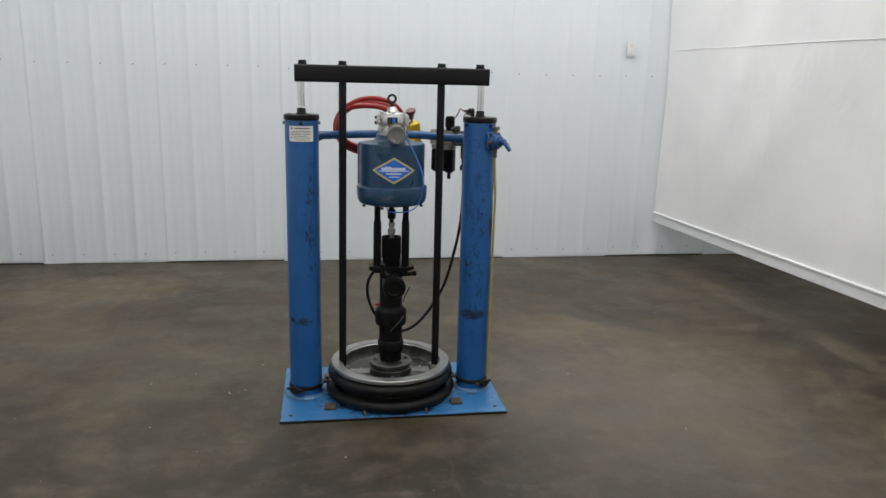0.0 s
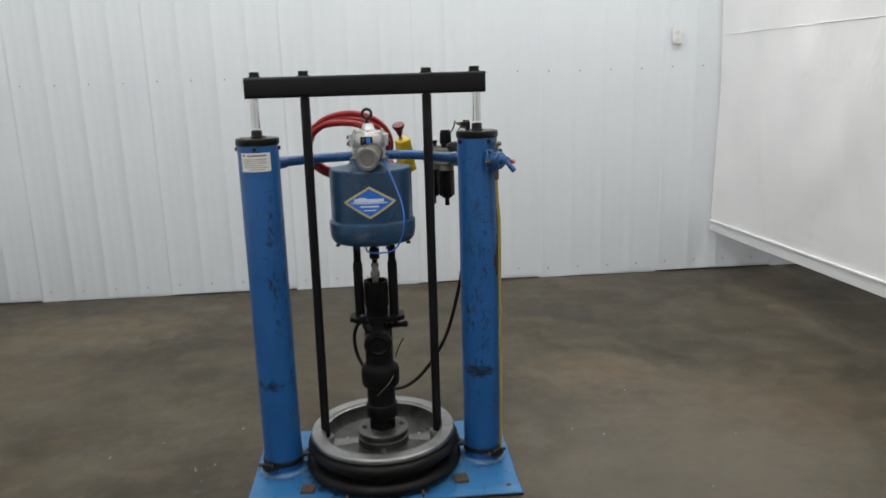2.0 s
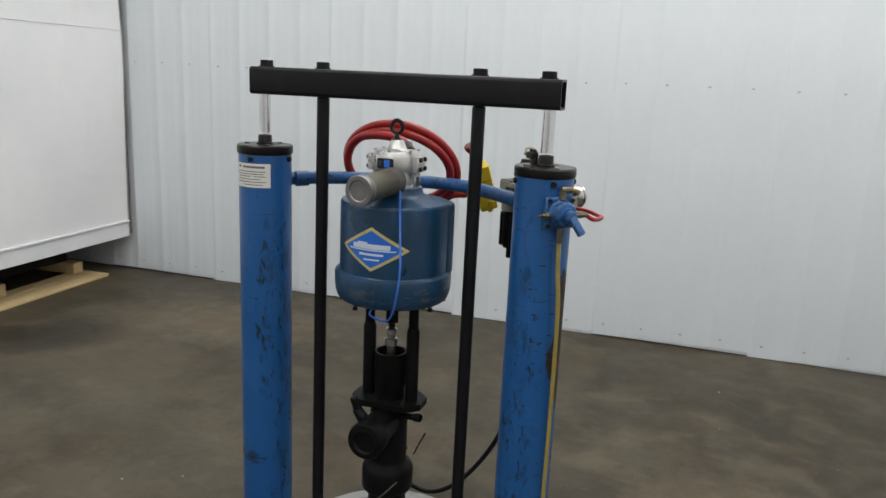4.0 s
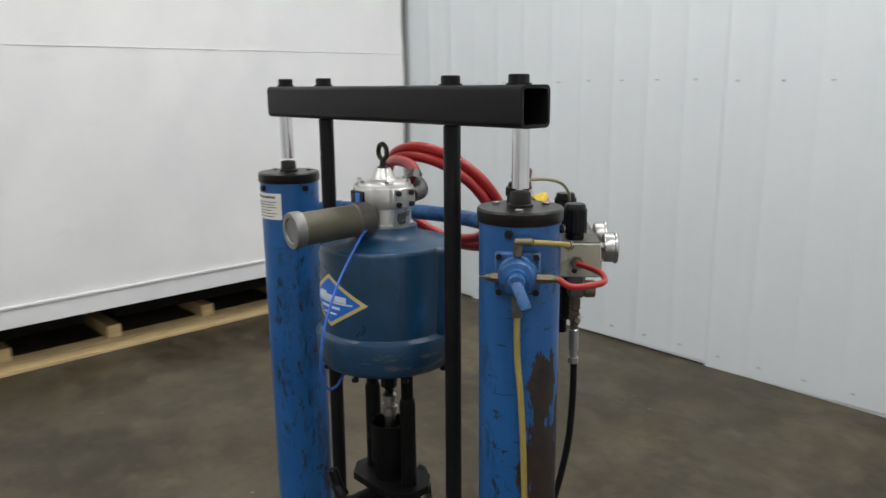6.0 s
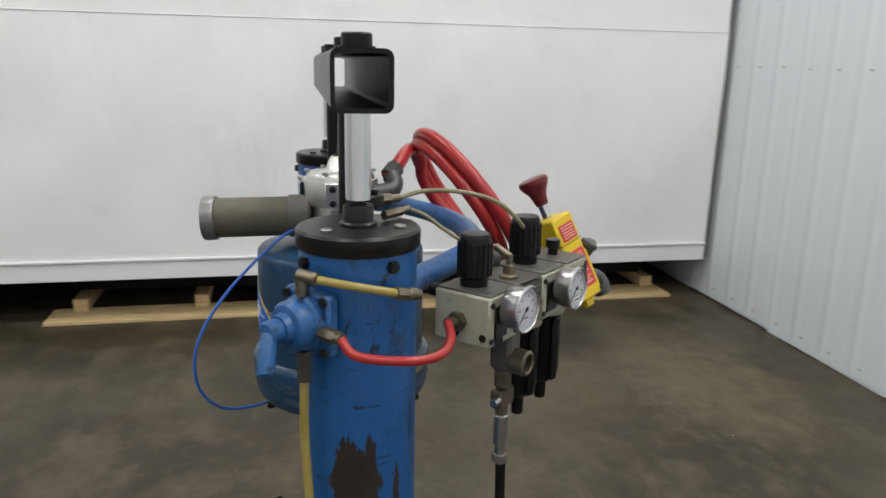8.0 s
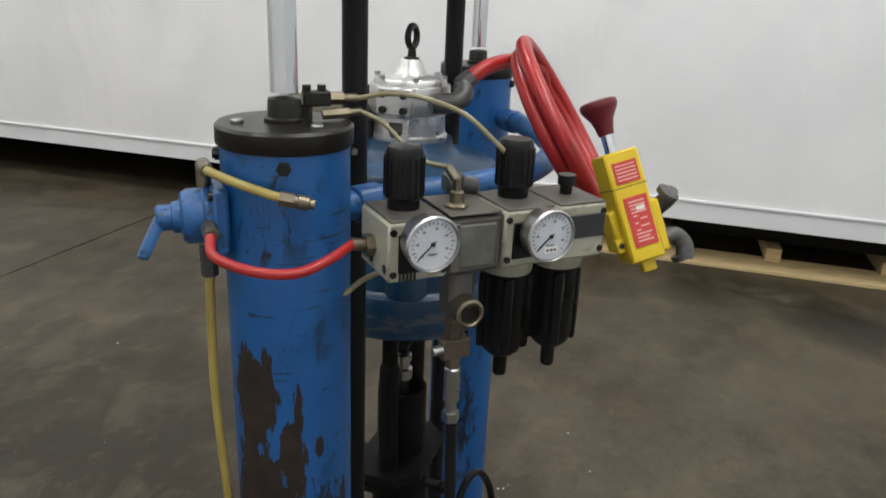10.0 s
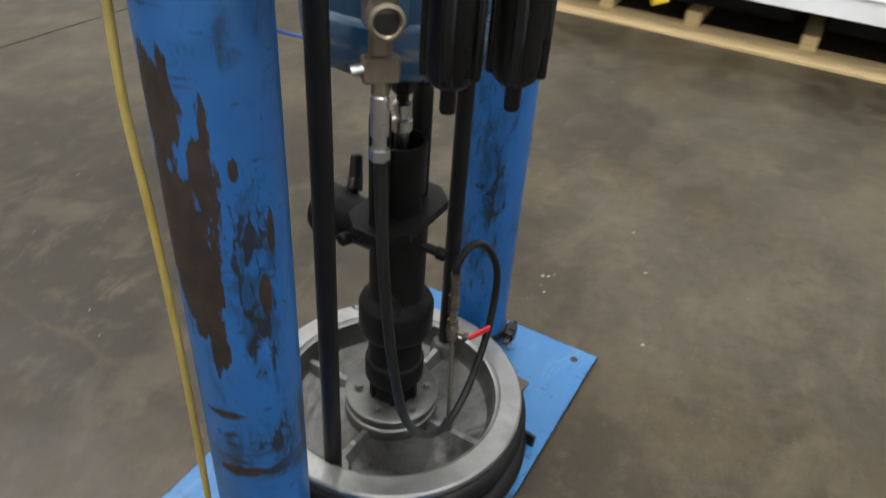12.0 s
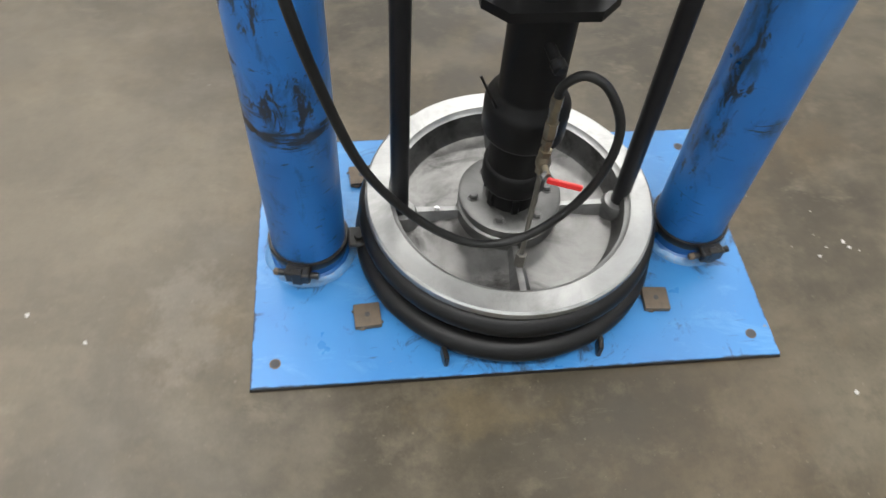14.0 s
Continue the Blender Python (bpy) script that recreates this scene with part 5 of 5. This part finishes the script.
part("lock_hole", cyl(lock_m(0.0165, -0.030, -0.050).translation, lock_m(0.0168, -0.030, -0.050).translation, 0.004, n=12), DIAL_INK, lock)
part("joint_line", box((0.0566, 0.0506, 0.0012), lock_m(0, 0, 0.028)), DIAL_INK, lock, smooth=0)
lab1 = part("label", box((0.001, 0.035, 0.030), lock_m(0.0288, 0.000, 0.048)), LABEL_RED, lock, "red warning label with small print", smooth=0)
lab2 = part("label", box((0.001, 0.034, 0.070), lock_m(0.0288, 0.002, -0.022)), LABEL_RED, lock, "red warning label with small print", smooth=0)
for k in range(5):
    part("print_bar", box((0.0006, 0.029, 0.0018), lock_m(0.0295, 0.0, 0.058 - 0.005 * k)), LABEL_PINK, lab1, smooth=0)
for k in range(12):
    wide = (0.022, 0.022, 0.018, 0.022, 0.006, 0.010, 0.005, 0.012, 0.006, 0.022, 0.018, 0.022)[k]
    part("print_bar", box((0.0006, wide, 0.0022), lock_m(0.0295, 0.002 + (0.022 - wide) * (0.4 if k % 2 else -0.4), 0.006 - 0.0050 * k)), LABEL_PINK, lab2, smooth=0)
part("white_bar", box((0.0006, 0.012, 0.006), lock_m(0.0297, 0.006, -0.004)), PAPER, lab2, smooth=0)
stem = cyl(lock_m(-0.006, 0.0, 0.076).translation, lock_m(-0.006, 0.0, 0.110).translation, 0.0085, n=16)
part("stem", stem, CHROME, lock)
kp = lock_m(-0.006, 0, 0.104)
bm = lathe(bmesh.new(), [(0, 0), (0.011, 0), (0.013, 0.010), (0.016, 0.022), (0.025, 0.036), (0.027, 0.042), (0.0255, 0.048), (0.020, 0.050), (0, 0.050)], kp, 28)
part("push_knob", bm, DARK_RED, lock, "dark red mushroom knob")
for c, drop, far in ((-0.016, 0.030, 0.020), (-0.060, 0.0, 0.040)):
    p0 = lock_m(-0.012, 0.020, c).translation
    q = p0 + e2 * far
    r_end = q + Vector((0.004, 0.018, 0.030 if drop else -0.032))
    bm = tube([p0, p0 + e2 * far * 0.5, q, (q + r_end) / 2 + e2 * 0.008, r_end], 0.0125, 14, 4)
    cyl(p0 + e2 * 0.004, p0 + e2 * 0.020, 0.0165, n=8, bm=bm)
    cyl(r_end - (r_end - q).normalized() * 0.008, r_end, 0.0165, n=16, bm=bm)
    part("pipe_elbow", bm, MALLEABLE, lock, "grey iron street elbow")

# hand valve on the column
VA = radians(-50)
vd = Vector((math.cos(VA), math.sin(VA), 0))
vs = Vector((-vd.y, vd.x, 0))
vc = Vector((CX, 0, 1.268))


def valve_m(out, side, z):
    p = vc + vd * out + vs * side + Vector((0, 0, z))
    return Matrix.Translation(p) @ Matrix(((vd.x, vs.x, 0, 0), (vd.y, vs.y, 0, 0), (0, 0, 1, 0), (0, 0, 0, 1)))


bm = box((0.018, 0.082, 0.080), valve_m(0.082, 0, 0), 0.004)
hv = part("hand_valve", bm, VALVE_BLUE, pump, "blue painted rotary hand valve bolted to a column")
bm = lathe(bmesh.new(), [(0, 0.085), (0.036, 0.085), (0.036, 0.098), (0.0325, 0.101), (0.0325, 0.117), (0.0285, 0.123), (0.020, 0.125), (0.018, 0.134), (0, 0.134)], aim(vc, vd), 32)
part("valve_body", bm, VALVE_BLUE, hv)
for sy in (-1, 1):
    for sz in (-1, 1):
        part("valve_screw", cyl(valve_m(0.09, 0.033 * sy, 0.032 * sz).translation, valve_m(0.095, 0.033 * sy, 0.032 * sz).translation, 0.006, n=10), BLACK_CAP, hv)
bm = cyl(valve_m(0.132, 0, 0).translation, valve_m(0.152, 0, 0).translation, 0.0155, n=18, bevel=0.003)
box((0.013, 0.021, 0.054), valve_m(0.158, 0.009, -0.020) @ pose(0, 0, 0, 22, -30, 0), 0.005, bm, 2)
part("lever", bm, VALVE_BLUE, hv, "blue valve lever")
bm = cyl(valve_m(0.096, 0.0, 0.036).translation, valve_m(0.096, 0, 0.056).translation, 0.0085, n=12)
cyl(valve_m(0.096, -0.006, 0.060).translation, valve_m(0.094, 0.026, 0.060).translation, 0.0085, n=12, bevel=0.002, bm=bm)
part("elbow_fitting", bm, BRASS, hv, "brass elbow fitting")
bm = cyl(valve_m(0.096, 0.034, -0.004).translation, valve_m(0.096, 0.062, -0.004).translation, 0.0095, n=6)
cyl(valve_m(0.096, 0.054, -0.004).translation, valve_m(0.098, 0.072, -0.004).translation, 0.0075, n=12, bm=bm)
part("side_fitting", bm, BRASS, hv)
bm = cyl(valve_m(0.096, -0.034, -0.004).translation, valve_m(0.096, -0.046, -0.004).translation, 0.0095, n=6)
cyl(valve_m(0.096, -0.045, -0.004).translation, valve_m(0.096, -0.056, -0.004).translation, 0.0075, 0.0060, n=12, bm=bm)
cyl(valve_m(0.096, -0.055, -0.004).translation, valve_m(0.096, -0.068, -0.004).translation, 0.0035, 0.002, n=8, bm=bm)
part("breather", bm, BRASS, hv)
bm = cyl(valve_m(0.096, 0.0, -0.036).translation, valve_m(0.096, 0.0, -0.076).translation, 0.0105, n=6)
part("bottom_fitting", bm, MALLEABLE, hv)
p = valve_m(0.096, 0, -0.07).translation
part("yellow_tube", tube([p, p + Vector((0.003, -0.001, -0.08)), (0.489, -0.070, 1.02), (0.490, -0.060, 0.86), (0.490, -0.056, 0.65), (0.489, -0.060, 0.40), (0.486, -0.070, 0.15), (0.483, -0.076, 0.045)], 0.0058, 10), YELLOW_TUBE, pump, "yellow nylon air tube down the column")
part("tube_end_fitting", cyl((0.484, -0.077, 0.062), (0.470, -0.070, 0.030), 0.008, n=8), BRASS, pump)
p = valve_m(0.094, 0.026, 0.060).translation
part("yellow_tube", tube([p, (0.505, -0.020, 1.322), (0.505, 0.025, 1.313), (0.498, 0.045, 1.307)], 0.0054, 10), YELLOW_TUBE, pump, "short yellow nylon air tube")
c0, c1 = Vector((0.501, 0.038, 1.309)), Vector((0.482, 0.071, 1.300))
bm = cyl(c0, c0.lerp(c1, 0.42), 0.0088, n=6)
cyl(c0.lerp(c1, 0.40), c0.lerp(c1, 0.52), 0.0070, n=14, bm=bm)
cyl(c0.lerp(c1, 0.50), c0.lerp(c1, 0.86), 0.0084, n=16, bevel=0.0015, bm=bm)
cyl(c0.lerp(c1, 0.84), c1, 0.0062, n=14, bm=bm)
part("tube_coupling", bm, BRASS, pump, "tarnished brass tube coupling")
p = valve_m(0.098, 0.070, -0.004).translation
part("red_tube", tube([p, p + Vector((0.020, 0.018, -0.014)), (0.568, 0.045, 1.247), (0.552, 0.085, 1.246), (0.520, 0.105, 1.252), bank(-0.024, -0.048, 1.256)], 0.0058, 12), HOSE_RED, pump, "short red air tube")

# fittings and clear tubes on the column cap
bm = box((0.034, 0.020, 0.018), pose(0.376, 0.020, 1.400, 0, 0, 128), 0.002)
cyl((0.384, 0.010, 1.376), (0.384, 0.010, 1.393), 0.008, n=6, bm=bm)
for d in (0.0, 0.018):
    cyl((0.383 - d * 0.6, 0.011 + d * 0.8, 1.407), (0.383 - d * 0.6, 0.011 + d * 0.8, 1.416), 0.0055, n=8, bm=bm)
part("cap_valve", bm, BLACK_CAP, pump, "black valve block beside the ram rod")
bm = cyl((0.368, 0.030, 1.400), (0.358, 0.048, 1.400), 0.0085, n=6)
cyl((0.360, 0.045, 1.400), (0.350, 0.062, 1.400), 0.0060, n=12, bm=bm)
cyl((0.392, 0.036, 1.384), (0.372, 0.062, 1.386), 0.0068, n=6, bm=bm)
cyl((0.374, 0.060, 1.386), (0.364, 0.074, 1.387), 0.0048, n=10, bm=bm)
part("cap_fitting", bm, BRASS, pump, "dark brass fittings beside the ram rod")
part("clear_tube", tube([(0.350, 0.062, 1.400), (0.342, 0.10, 1.408), (0.348, 0.15, 1.407), (0.352, 0.20, 1.394), (0.345, 0.235, 1.366), (0.325, 0.262, 1.335)], 0.0032, 8), CLEAR_TUBE, pump, "aged clear plastic tube")
part("clear_tube", tube([(0.364, 0.074, 1.387), (0.358, 0.098, 1.376), (0.362, 0.128, 1.354), (0.374, 0.158, 1.338), bank(0.094, -0.052, 1.336)], 0.0029, 8), CLEAR_TUBE, pump, "aged clear plastic tube")

part("clear_tube", tube([bank(0.045, -0.060, 1.226), bank(0.030, -0.075, 1.210), bank(0.005, -0.095, 1.190), bank(-0.014, -0.108, 1.168)], 0.0034, 8), CLEAR_TUBE, pump, "aged clear plastic tube")

# loose flecks on the floor
rnd = random.Random(4)
bm = bmesh.new()
spots = [(-0.73, 0.02), (-0.75, -0.05), (-0.80, 0.06), (-0.72, 0.08), (-0.82, 0.07), (0.855, 0.19), (0.98, 0.12), (-1.10, -0.29), (-0.86, -0.54), (0.68, -0.55), (0.98, 0.64), (-0.66, 0.41)]
spots += [(-0.75 + rnd.gauss(0, 0.09), 0.0 + rnd.gauss(0, 0.12)) for k in range(4)] + [(rnd.uniform(-2.6, 2.4), rnd.uniform(-2.2, 2.3)) for k in range(60)]
for x, y in spots:
    if abs(x) < 0.56 and abs(y) < 0.36:
        continue
    r = rnd.choice((0.002, 0.0025, 0.003, 0.004, 0.006))
    pts = [(r * rnd.uniform(0.5, 1.2) * math.cos(a * 1.2566), r * rnd.uniform(0.4, 1.2) * math.sin(a * 1.2566)) for a in range(5)]
    prism(pts, 0.0, r * 0.3, pose(x, y, 0.0003, 0, 0, rnd.uniform(0, 360)), bm)
tagged(part("plaster_flecks", bm, FLECK, smooth=0), "scattered white plaster flecks on the floor", "debris", kind="stuff")
